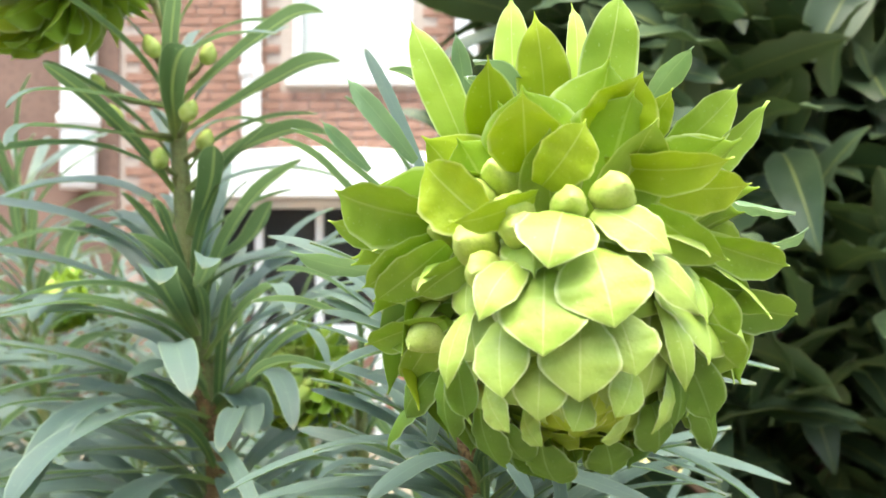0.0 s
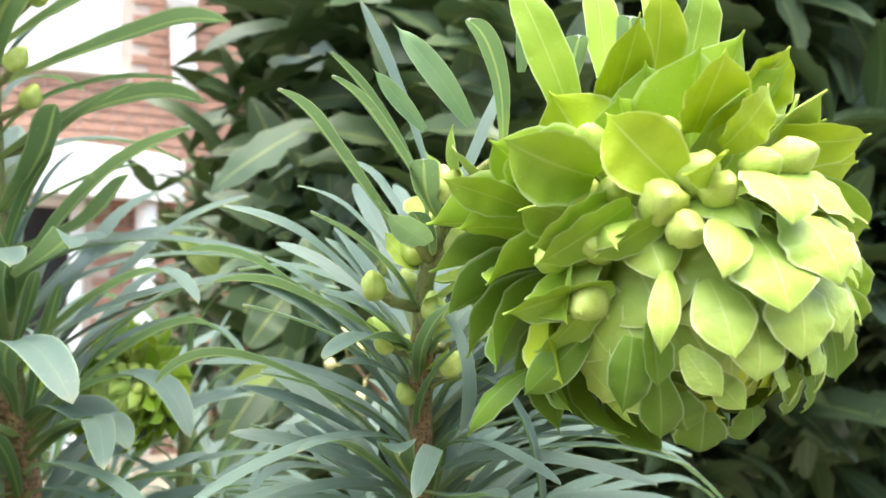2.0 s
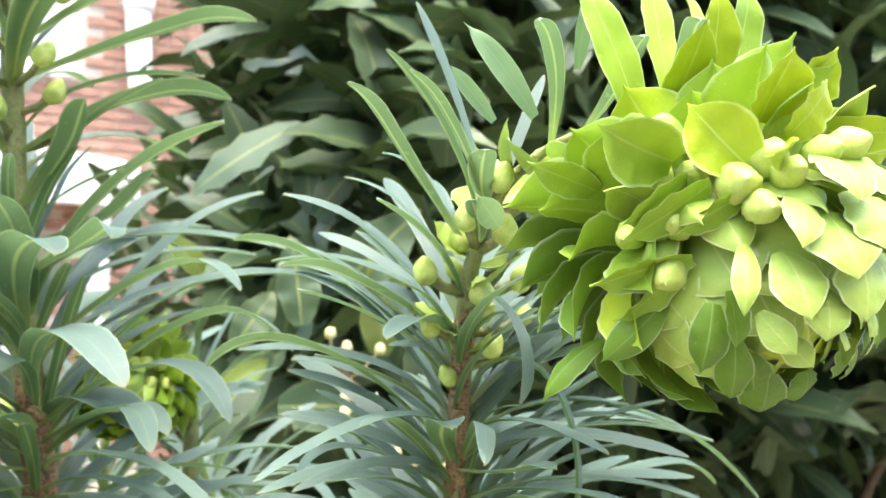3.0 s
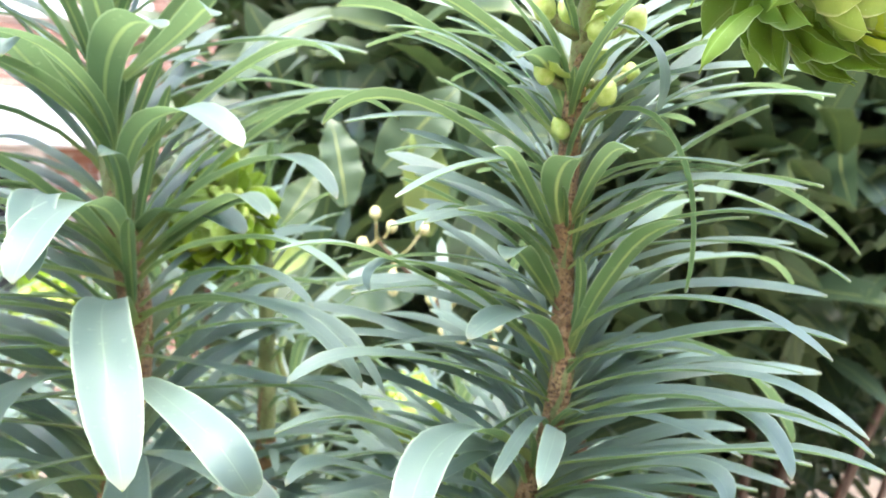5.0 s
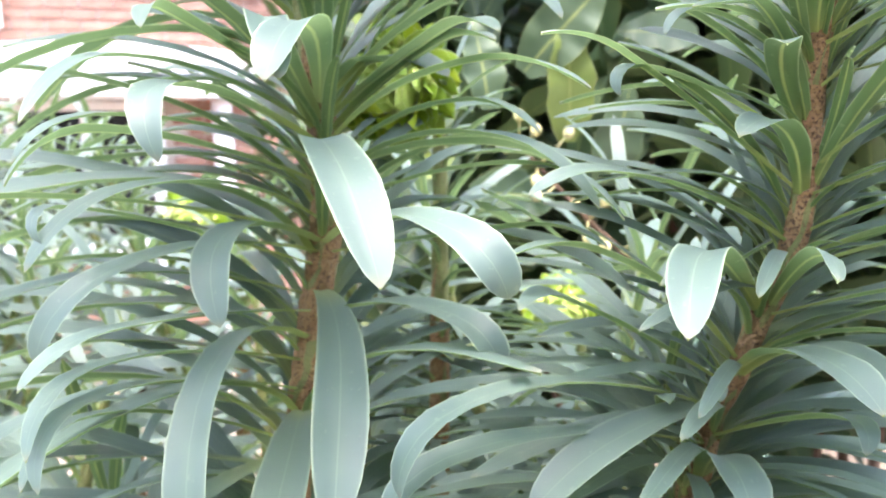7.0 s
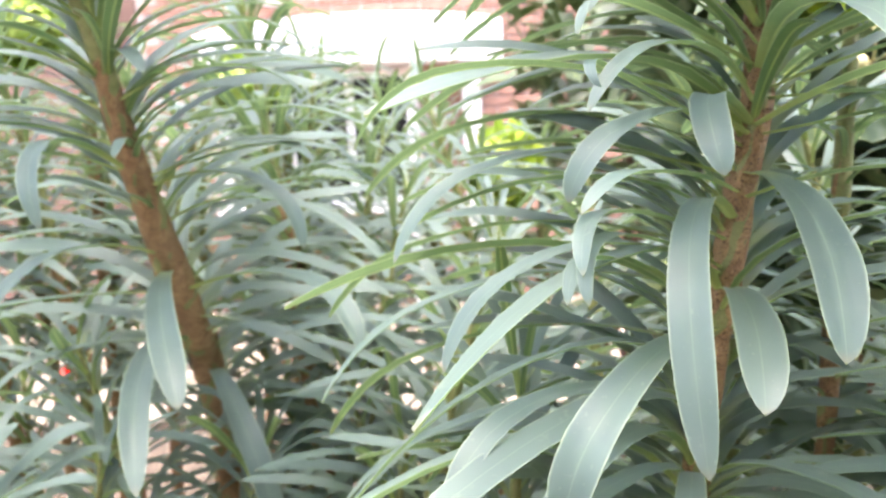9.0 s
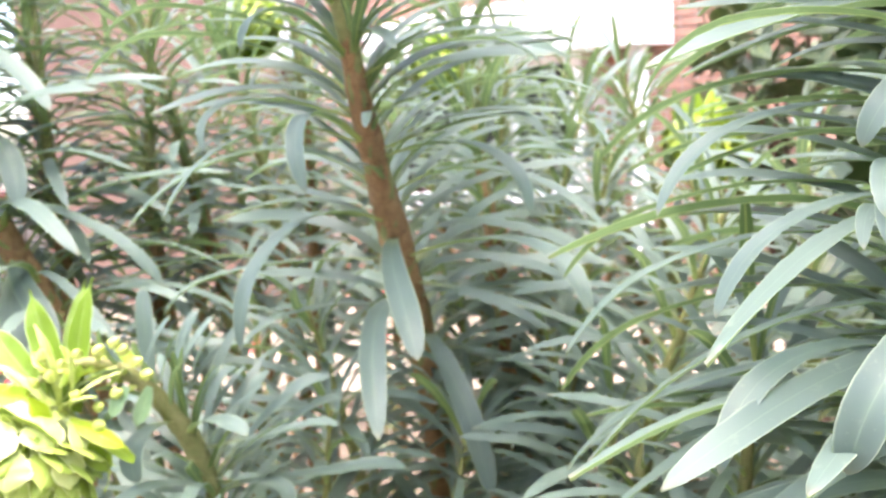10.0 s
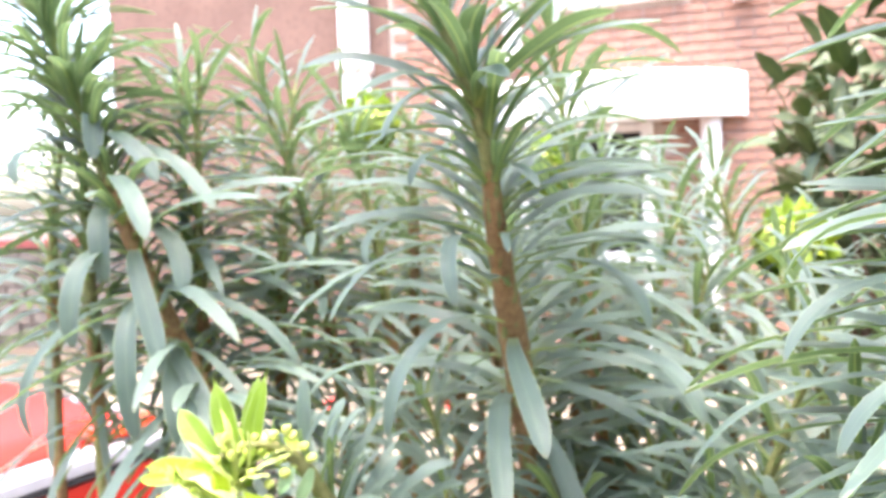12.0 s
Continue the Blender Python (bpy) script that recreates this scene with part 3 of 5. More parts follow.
def downpipe(points, r, label):
    base = Vector(points[-1])
    ob = thing("downpipe", base, label, "downpipe", "white downpipes on the wall")
    hung("pipe", tube("pipe", [p - base for p in curve_through(points, 5)], [r] * (5 * (len(points) - 1) + 1), M_WHITE, 14), ob, Matrix.Translation(base))
    for p in points[1:-1]:
        hung("collar", tube("collar", [Vector((0, 0, -0.05)), Vector((0, 0, 0.05))], [r * 1.22] * 2, M_WHITE, 14), ob, Matrix.Translation(p))


downpipe([(0.23, WALL - 0.1, 5.6), (0.23, WALL - 0.1, 3.4), (0.27, WALL - 0.1, 2.74)], 0.09, "white painted upper downpipe on brick")
downpipe([(0.02, WALL - 0.1, 1.9), (0.02, WALL - 0.1, 1.2), (0.02, WALL - 0.1, 0.045)], 0.075, "white painted downpipe below the canopy")
tagged(new("porch_post", boxed("porch_post", (-0.48, WALL - 0.14, 0.045), (-0.4, WALL - 0.06, 1.904), M_WHITE, 0.006)), "white painted post under the bowed canopy", "post")
downpipe([(-1.45, WALL - 0.1, 5.6), (-1.45, WALL - 0.1, 2.9), (-1.45, WALL - 0.1, 2.4)], 0.075, "short white painted downpipe on brick wall")
downpipe([(-2.78, WALL - 0.14, 5.6), (-2.78, WALL - 0.14, 2.5), (-2.78, WALL - 0.14, 1.98)], 0.13, "wide white painted boxed pipe on brick wall")

# ---- the spurge shoots ----
FRONT = (190, 230, 270, 310, 350)


def bare(bottom, top):
    """Azimuths towards the camera's side, between two heights, that the leaves with a shape of their own take up."""
    return [(a, bottom, top) for a in FRONT]


A = Shoot("tall spurge shoot with long blue-green leaves in the bed", [(-2.05, 4.6, 2.15), (-1.75, 4.75, 2.1), (-1.52, 4.88, 1.7), (-1.46, 4.91, 1.33), (-1.4, 4.99, 0.33), (-1.33, 5.09, -0.5), (-1.25, 5.25, -1.33), (-1.38, 5.27, -2.17), (-1.5, 5.3, -3.0), (-1.6, 5.4, -4.2), (-1.6, 5.7, -8), (-1.6, 6.0, -24)], 0.088, old=0.42)
A.leaves(1.5, -0.4, 30, (1.0, 1.6, 2.0), (1.0, 1.5), 3, bare(-0.4, 0.5), 0, 0.6)
A.leaves(-0.4, -5.2, 190, (1.5, 2.0, 2.4, 3.0, 3.8), (1.7, 2.1, 2.2, 2.0), 4, bare(-3.8, 2.0), 40, 0.86)
for z, az, out, lift, r in ((1.15, 200, 0.45, 0.1, 0.09), (0.95, 230, 0.42, 0.08, 0.1), (0.8, 330, 0.22, 0.12, 0.1), (0.95, 300, 0.3, 0.12, 0.1), (0.7, 250, 0.2, 0.1, 0.1), (1.25, 340, 0.25, 0.2, 0.1), (0.62, 345, 0.22, 0.1, 0.09), (1.3, 260, 0.25, 0.15, 0.1)):
    budded(A, z, az, out, lift, 0.58 * r)
A.leaves(0.2, -1.8, 30, (0.5, 0.8, 1.1), (0.9, 1.4), 82)
flower_head(A, (-2.25, 4.5, 1.95), (-0.4, -0.6, -0.6), 1.35, 21)
A.leaves(0.6, -4.4, 120, (2.2, 2.7, 3.1, 3.6), (2.0, 2.4, 2.5), 87, [(a, -9, 9) for a in (250, 280, 310, 340, 10, 40, 70, 100)], 60, 1.0)

B = Shoot("spurge shoot bent over at the top under its flower head", [(0.52, 2.3, 0.42), (0.42, 2.55, 0.5), (0.28, 2.78, 0.36), (0.22, 2.92, 0.12), (0.25, 3.07, -0.17), (0.37, 3.36, -0.83), (0.47, 3.55, -1.5), (0.45, 3.88, -2.17), (0.4, 4.11, -2.83), (0.38, 4.3, -5), (0.35, 4.4, -24)], 0.05, old=0.34)
B.leaves(0.3, -0.3, 16, (0.3, 1.5), (0.7, 0.8), 5, bare(-0.3, 0.4), 0, 0.7)
B.leaves(-0.2, -4.2, 190, (1.4, 1.9, 2.2, 2.6, 3.2), (1.0, 1.2, 1.5, 1.7), 6, bare(-2.9, 2.0), 70, 0.86)
B.leaves(-0.25, -3.3, 120, (1.0, 1.5, 2.0), (0.95, 1.25), 85, [(250, -4, 1), (290, -4, 1)], 25, 0.8)
B.leaves(-0.2, -2.9, 48, (0.2, 0.5, 0.9), (0.5, 0.8), 81)
B.leaves(-0.3, -3.8, 190, (1.7, 2.2, 2.6, 3.0), (1.1, 1.4, 1.6), 86, [(a, -9, 9) for a in range(80, 300, 30)], 10, 1.0)

C = Shoot("tall spurge shoot with drooping blue-green leaves and brown stem", [(-6.3, 5.95, 1.5), (-6.13, 6.25, 0.78), (-5.83, 6.83, -0.45), (-5.85, 7.33, -1.33), (-5.89, 7.92, -2.14), (-5.91, 8.42, -2.89), (-5.94, 8.92, -3.6), (-5.98, 9.42, -4.27), (-6.0, 10.2, -8), (-6.0, 10.6, -24)], 0.165, old=0.22)
SIDE = [(a, -9, 9) for a in (220, 260, 300)]
C.leaves(1.6, -1.6, 110, (0.6, 1.1, 1.6, 2.0), (1.4, 1.9, 2.1), 7, SIDE, 0, 0.6)
C.leaves(-1.4, -6.6, 120, (2.0, 2.3, 2.8, 3.4), (2.1, 2.4, 2.4, 2.1), 8, SIDE, 20, 1.0)
C.leaves(1.4, -2.6, 70, (0.3, 0.8, 1.3), (0.7, 1.1, 1.4), 83, SIDE, 50, 0.2)

D = Shoot("spurge shoot with long hanging blue-green leaves", [(-12.45, 8.4, 1.4), (-12.22, 8.35, 0.83), (-11.66, 8.33, -0.5), (-11.24, 8.32, -1.5), (-10.8, 8.32, -2.5), (-10.33, 8.33, -3.5), (-9.86, 8.35, -4.5), (-9.4, 8.5, -8), (-9.0, 8.8, -24)], 0.16, old=0.2)
D.leaves(1.8, -0.4, 120, (1.0, 2.0, 2.8), (1.6, 2.0), 9, bare(-0.4, 1.0), 0, 0.5)
D.leaves(-0.4, -5.4, 180, (2.2, 2.9, 3.6, 4.4), (2.3, 2.4, 2.2), 10, bare(-3.4, 2.0), 33, 0.7)
D.leaves(1.3, -1.2, 50, (0.0, 0.4, 1.2), (0.9, 1.4), 84)

E = Shoot("slender spurge shoot behind the others", [(-5.75, 11.0, 1.4), (-5.58, 11.0, -0.17), (-5.43, 11.0, -1.5), (-5.29, 11.01, -2.83), (-5.14, 11.02, -4.5), (-5.03, 11.02, -6.17), (-4.97, 11.02, -7.83), (-4.9, 11.1, -24)], 0.13, old=0.3)
E.leaves(1.3, -7.0, 130, (0.6, 1.4, 2.2, 3.0, 3.8), (1.6, 2.1, 2.2, 2.1), 11)

G = Shoot("short spurge shoot bent over under a pale flower head", [(-8.45, 5.5, -3.72), (-8.15, 5.55, -3.42), (-7.8, 5.67, -3.32), (-7.6, 5.9, -3.5), (-7.54, 6.19, -3.83), (-7.45, 6.46, -4.33), (-7.39, 6.61, -5.0), (-7.33, 6.71, -5.83), (-7.3, 6.9, -10), (-7.3, 6.9, -24)], 0.1, old=0.62)
G.leaves(-3.5, -4.2, 18, (0.0, 0.3), (0.7, 1.0), 12, [(180, -9, 0), (225, -9, 0)], 0, 1.0)
G.leaves(-4.0, -6.6, 90, (0.4, 1.0, 1.8, 2.6), (1.0, 1.4, 1.7), 13, [(180, -4.8, 0), (225, -4.8, 0), (270, -4.8, 0)], 15, 1.0)
neck_bracts(G, 8, 26, 24, 0.2, 92)

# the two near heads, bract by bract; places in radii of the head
# dark serves deep green bracts and the painted shade of the lower rim
SKINS = {"green": M_BRACT_GREEN, "yellow": M_BRACT, "blue": M_BRACT_BLUE, "dark": M_BRACT_DEEP_SHADE, "pale": M_BRACT_PALE, "cream": M_BRACT_CREAM}


class Head:
    """A flower head whose outer bracts and buds are placed one by one round its heart."""

    def __init__(self, shoot, heart, reach, axis, size, seed, pale=False, face=None):
        self.heart, self.reach, self.axis = Vector(heart), reach, Vector(axis).normalized()
        self.face = Vector(face) if face else self.axis + Vector((0, -0.5, 0))
        plan = (heart[0] / U, heart[1] / U, (heart[2] - EYE) / U)
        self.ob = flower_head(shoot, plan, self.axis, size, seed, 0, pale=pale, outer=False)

    def bract(self, foot, tip, width, skin):
        foot, tip = Vector(foot), Vector(tip)
        if foot.length > 0.98 and skin != "blue":
            foot = foot * (0.92 / foot.length)
        rng = np.random.RandomState(int(abs(foot.x * 91 + tip.z * 57 + tip.x * 33) * 10))
        long = (tip - foot).length
        d = (tip - foot).normalized()
        tile = skin in ("pale", "cream")
        hugs = tile or tip.z < -0.55
        lie = (foot + tip) * 0.5 if hugs else self.face
        up = (lie - d * lie.dot(d)).normalized()
        rise, cup = (18 if skin == "cream" else 30, -0.12) if tile else (34, -0.3) if hugs else (rng.uniform(-6, 16), rng.uniform(0.2, 0.5))
        me = blade("bract_own", 1.0, 0.0, rise, width / long, [SKINS[skin]] * 2, 14, 6, 0.03, cup, rng.uniform(0.0, 0.06), rng.uniform(-0.2, 0.2), 0, "shield" if tile else "bract", 0.5, 0.07 if tile else 0.1, rng.randint(99), rng.uniform(-0.03, 0.03))
        turn = Matrix((d, up.cross(d), up)).transposed().to_4x4()
        hung("bract", me, self.ob, Matrix.Translation(self.heart + foot * self.reach) @ turn @ Matrix.Scale(long * self.reach, 4))

    def bud(self, x, y, z):
        out = Vector((x, y, z)).normalized()
        turn = (out + self.axis * 0.4).normalized().to_track_quat("Z", "Y").to_matrix().to_4x4()
        hung("bud", BUD, self.ob, Matrix.Translation(self.heart + Vector((x, y, z)) * self.reach) @ turn @ pose(0, 0, 0, 0, 0, 360 * abs(x)) @ Matrix.Scale(0.0024 + 0.001 * (abs(57 * x + 31 * z) % 1), 4))


LARGE = Head(B, (0.031, 0.1225, 1.455), 0.0265, (0.02, -0.62, -0.79), 1.05, 11)
LARGE.bract((-0.64, 0.22, 1.01), (-0.90, 0.30, 1.75), 0.26, "green")
LARGE.bract((-0.53, 0.80, 1.30), (-0.61, 0.60, 1.75), 0.13, "blue")
LARGE.bract((-0.87, 0.80, 0.93), (-1.37, 0.89, 1.53), 0.16, "blue")
LARGE.bract((-1.18, 0.80, 0.87), (-1.52, 0.80, 1.21), 0.11, "blue")
LARGE.bract((-0.33, 0.25, 1.29), (-0.26, 0.40, 1.96), 0.24, "green")
LARGE.bract((-0.12, 0.15, 1.17), (-0.19, -0.18, 1.64), 0.31, "yellow")
LARGE.bract((0.09, 0.28, 1.40), (0.14, 0.50, 1.94), 0.15, "green")
LARGE.bract((0.17, 0.18, 1.21), (0.36, 0.10, 1.88), 0.35, "green")
LARGE.bract((0.71, 0.80, 1.34), (0.88, 0.40, 1.60), 0.19, "blue")
LARGE.bract((0.59, 0.18, 0.92), (1.07, 0.13, 1.30), 0.31, "green")
LARGE.bract((0.93, 0.22, 0.88), (1.31, 0.29, 1.24), 0.23, "green")
LARGE.bract((0.40, 0.15, 0.97), (0.60, -0.10, 1.23), 0.24, "yellow")
LARGE.bract((-0.37, 0.15, 0.90), (-0.46, -0.37, 1.34), 0.31, "yellow")
LARGE.bract((-0.28, -0.55, 0.72), (-0.33, -0.85, 1.04), 0.37, "yellow")
LARGE.bract((0.10, -0.36, 0.85), (0.29, -0.62, 1.19), 0.40, "yellow")
LARGE.bract((-0.22, -0.69, 0.63), (-0.02, -0.80, 0.93), 0.31, "yellow")
LARGE.bract((-0.49, -0.72, 0.46), (-0.80, -0.58, 0.76), 0.37, "yellow")
LARGE.bract((-0.74, -0.40, 0.49), (-1.26, -0.45, 0.62), 0.38, "green")
LARGE.bract((-0.26, -0.72, 0.58), (-0.66, -0.98, 0.43), 0.18, "yellow")
LARGE.bract((-0.97, 0.16, 0.43), (-1.36, 0.05, 0.48), 0.22, "green")
LARGE.bract((-1.14, 0.80, 0.19), (-1.60, 0.22, 0.31), 0.17, "blue")
LARGE.bract((-0.73, -0.51, 0.38), (-1.11, -0.45, 0.12), 0.25, "green")
LARGE.bract((-0.68, -0.61, 0.35), (-1.06, -0.40, 0.05), 0.26, "green")
LARGE.bract((-0.56, -0.76, 0.33), (-0.83, -0.55, 0.08), 0.19, "green")
LARGE.bract((-0.69, -0.50, -0.03), (-1.12, -0.20, -0.20), 0.24, "green")
LARGE.bract((-0.68, -0.45, -0.02), (-0.91, -0.15, -0.41), 0.21, "green")
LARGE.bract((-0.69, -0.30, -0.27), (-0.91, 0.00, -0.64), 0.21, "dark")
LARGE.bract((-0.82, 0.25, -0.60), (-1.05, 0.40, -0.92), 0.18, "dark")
LARGE.bract((0.14, -0.48, 0.76), (0.68, -0.78, 0.74), 0.25, "yellow")
LARGE.bract((0.38, -0.49, 0.63), (0.85, -0.56, 0.64), 0.28, "yellow")
LARGE.bract((1.11, 0.80, 0.67), (1.32, -0.00, 0.52), 0.24, "blue")
LARGE.bract((0.30, -0.66, 0.51), (0.64, -0.80, 0.26), 0.24, "green")
LARGE.bract((0.67, -0.40, 0.37), (1.16, -0.30, 0.23), 0.24, "green")
LARGE.bract((1.40, 0.80, 0.37), (1.50, 0.20, 0.44), 0.14, "blue")
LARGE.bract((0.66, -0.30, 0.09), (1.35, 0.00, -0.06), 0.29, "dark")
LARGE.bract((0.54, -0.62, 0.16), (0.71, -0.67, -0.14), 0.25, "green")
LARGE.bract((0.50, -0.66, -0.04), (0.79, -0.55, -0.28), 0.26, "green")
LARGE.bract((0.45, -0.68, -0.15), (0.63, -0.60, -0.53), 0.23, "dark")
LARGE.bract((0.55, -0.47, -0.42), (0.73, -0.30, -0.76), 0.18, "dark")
LARGE.bract((-0.13, -0.81, 0.50), (-0.26, -1.17, 0.25), 0.37, "pale")
LARGE.bract((0.01, -0.80, 0.50), (0.32, -0.98, 0.30), 0.27, "pale")
LARGE.bract((-0.34, -0.90, 0.30), (-0.55, -1.09, 0.02), 0.22, "pale")
LARGE.bract((-0.25, -0.94, 0.25), (-0.28, -1.16, -0.13), 0.42, "pale")
LARGE.bract((-0.03, -0.91, 0.32), (0.02, -1.16, -0.01), 0.44, "pale")
LARGE.bract((0.14, -0.85, 0.33), (0.48, -0.90, 0.02), 0.20, "pale")
LARGE.bract((-0.45, -0.90, 0.00), (-0.44, -1.03, -0.33), 0.28, "pale")
LARGE.bract((-0.09, -0.97, 0.04), (-0.11, -1.07, -0.34), 0.37, "pale")
LARGE.bract((0.08, -0.93, 0.03), (0.14, -1.05, -0.23), 0.30, "pale")
LARGE.bract((-0.61, -0.79, 0.04), (-0.69, -0.86, -0.32), 0.14, "pale")
LARGE.bract((0.30, -0.82, 0.09), (0.43, -0.84, -0.34), 0.14, "pale")
LARGE.bract((-0.49, -0.76, -0.31), (-0.40, -0.91, -0.51), 0.17, "pale")
LARGE.bract((-0.26, -0.93, -0.16), (-0.28, -0.99, -0.44), 0.25, "pale")
LARGE.bract((0.17, -0.84, -0.21), (0.07, -0.97, -0.43), 0.20, "pale")
LARGE.bract((-0.05, -0.84, -0.34), (-0.12, -0.97, -0.49), 0.21, "pale")
LARGE.bract((-0.31, -0.75, -0.43), (-0.25, -0.89, -0.58), 0.16, "pale")
LARGE.bract((0.20, -0.69, -0.46), (0.02, -0.89, -0.55), 0.15, "pale")
LARGE.bract((0.39, -0.69, -0.27), (0.29, -0.79, -0.55), 0.12, "pale")
# lower rim: the darker skin paints in the shade below the head
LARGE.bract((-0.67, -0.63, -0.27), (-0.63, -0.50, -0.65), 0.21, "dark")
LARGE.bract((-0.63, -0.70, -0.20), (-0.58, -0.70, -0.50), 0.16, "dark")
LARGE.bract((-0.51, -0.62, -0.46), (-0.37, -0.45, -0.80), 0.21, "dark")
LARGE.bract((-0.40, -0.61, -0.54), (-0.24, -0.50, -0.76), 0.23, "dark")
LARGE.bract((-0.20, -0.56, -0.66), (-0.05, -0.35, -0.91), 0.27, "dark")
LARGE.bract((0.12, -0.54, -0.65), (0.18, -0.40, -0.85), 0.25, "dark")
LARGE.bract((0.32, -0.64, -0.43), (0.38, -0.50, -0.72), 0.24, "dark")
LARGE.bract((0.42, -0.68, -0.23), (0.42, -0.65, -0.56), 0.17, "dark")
LARGE.bud(-0.71, -0.24, 0.43)
LARGE.bud(-0.56, 0.17, 0.72)
LARGE.bud(-0.61, -0.20, 0.67)
LARGE.bud(-0.68, -0.49, 0.41)
LARGE.bud(-0.54, -0.67, 0.35)
LARGE.bud(-0.52, -0.51, 0.58)
LARGE.bud(-0.33, 0.03, 0.87)
LARGE.bud(-0.40, -0.49, 0.68)
LARGE.bud(-0.73, -0.42, 0.16)
LARGE.bud(-0.79, -0.31, 0.14)
LARGE.bud(-0.84, -0.18, 0.09)
LARGE.bud(-0.76, -0.39, -0.11)
LARGE.bud(-0.37, -0.70, 0.49)
LARGE.bud(-0.35, -0.82, 0.41)
LARGE.bud(-0.11, -0.82, 0.53)
LARGE.bud(0.10, -0.79, 0.58)
LARGE.bud(-0.51, -0.80, 0.22)
CREAM = Head(G, (-0.4976, 0.333, 1.209), 0.030, (-0.35, -0.5, -0.78), 1.28, 14, True, (0.4, -1.0, 0.4))
CREAM.bract((1.02, 0.15, 0.92), (-0.40, -0.82, 0.70), 0.70, "cream")
CREAM.bract((-0.07, -0.24, 0.33), (-1.35, -0.30, -0.42), 0.24, "cream")
CREAM.bract((-0.28, -0.22, 0.52), (-1.33, -0.20, -0.12), 0.28, "yellow")
CREAM.bract((0.03, -0.70, 0.71), (0.21, -1.11, 0.22), 0.72, "cream")
CREAM.bract((0.54, -0.37, 0.76), (0.82, -0.75, 0.27), 0.64, "cream")
CREAM.bract((0.93, 0.11, 0.81), (1.09, -0.35, -0.02), 0.36, "cream")
CREAM.bract((-0.19, -0.95, 0.26), (-1.11, -0.35, -0.76), 0.54, "cream")
CREAM.bract((0.27, -0.89, 0.37), (0.30, -1.08, -0.24), 0.80, "cream")
CREAM.bract((0.89, -0.38, 0.26), (0.94, -0.48, -0.45), 0.56, "cream")
CREAM.bract((0.40, -0.90, -0.17), (-0.19, -0.32, -1.15), 0.56, "pale")
CREAM.bract((-0.08, -0.98, -0.20), (-0.81, -0.35, -1.13), 0.44, "pale")
CREAM.bract((0.83, -0.43, -0.35), (0.57, -0.23, -1.18), 0.50, "pale")
CREAM.bract((0.02, -0.02, -1.12), (0.11, -0.28, -1.67), 0.60, "pale")
CREAM.bract((-0.62, -0.10, -1.08), (-0.52, -0.35, -1.58), 0.50, "pale")
CREAM.bract((0.88, 0.47, -0.11), (1.20, -0.02, -0.72), 0.26, "pale")
CREAM.bract((0.83, 0.11, -0.54), (0.95, -0.10, -1.22), 0.34, "pale")
CREAM.bract((1.24, 0.14, 0.65), (1.11, 0.26, -0.54), 0.46, "green")
CREAM.bract((1.16, -0.11, 0.81), (1.72, -0.01, 0.03), 0.28, "yellow")
CREAM.bract((1.40, 0.16, 0.58), (1.66, 0.36, -0.44), 0.22, "green")
CREAM.bract((-0.49, -0.11, 0.93), (-1.77, 0.10, 0.58), 0.26, "green")
CREAM.bract((0.24, 0.04, 1.26), (-1.68, 0.30, 0.75), 0.44, "green")
CREAM.bract((0.50, -0.10, 1.21), (-0.56, -0.10, 0.92), 0.40, "green")
CREAM.bract((0.65, 0.17, 1.67), (-1.00, 0.50, 1.99), 0.48, "dark")
CREAM.bract((1.20, 0.34, 1.64), (-0.08, 0.45, 2.58), 0.48, "dark")
CREAM.bract((1.34, 0.44, 1.65), (0.76, 0.72, 2.68), 0.40, "dark")
CREAM.bract((1.71, 0.52, 1.41), (1.03, 0.58, 2.74), 0.38, "dark")
CREAM.bract((1.15, -0.00, 1.63), (0.45, -0.13, 2.15), 0.26, "cream")
CREAM.bract((0.66, -0.17, 1.49), (-0.26, -0.30, 1.58), 0.16, "cream")
CREAM.bract((1.27, -0.09, 1.48), (1.41, -0.19, 0.98), 0.48, "cream")
CREAM.bract((1.34, 0.06, 1.24), (0.97, -0.17, 1.50), 0.22, "cream")
CREAM.bract((0.79, 0.03, 1.13), (0.29, -0.37, 1.05), 0.30, "cream")
CREAM.bract((1.70, 0.18, 1.01), (1.47, -0.02, 0.52), 0.24, "blue")
CREAM.bract((1.98, 0.36, 0.95), (1.69, 0.22, 0.27), 0.26, "blue")
CREAM.bract((1.46, 0.17, 2.18), (1.46, 0.33, 1.31), 0.12, "cream")
CREAM.bract((1.22, -0.06, 1.47), (0.69, -0.31, 1.78), 0.22, "cream")
CREAM.bract((1.46, 0.07, 1.44), (1.04, -0.22, 1.79), 0.24, "cream")
CREAM.bract((0.89, -0.23, 1.42), (0.25, -0.47, 1.42), 0.26, "cream")
CREAM.bract((1.20, -0.06, 1.27), (1.72, 0.06, 1.30), 0.20, "cream")
CREAM.bud(0.62, -0.27, 1.66)
CREAM.bud(0.90, -0.23, 1.51)
CREAM.bud(1.14, -0.16, 1.65)
CREAM.bud(1.43, -0.02, 1.66)
CREAM.bud(1.74, 0.12, 1.63)
CREAM.bud(1.65, 0.07, 1.76)
CREAM.bud(1.91, 0.21, 1.41)
CREAM.bud(2.02, 0.26, 1.18)
CREAM.bud(0.68, -0.25, 1.32)
CREAM.bud(0.36, -0.29, 1.20)
CREAM.bud(1.03, -0.18, 0.99)
CREAM.bud(1.57, 0.07, 0.94)
CREAM.bud(1.26, -0.04, 0.45)
CREAM.bud(1.30, -0.02, 0.24)
CREAM.bud(1.30, -0.04, 0.75)

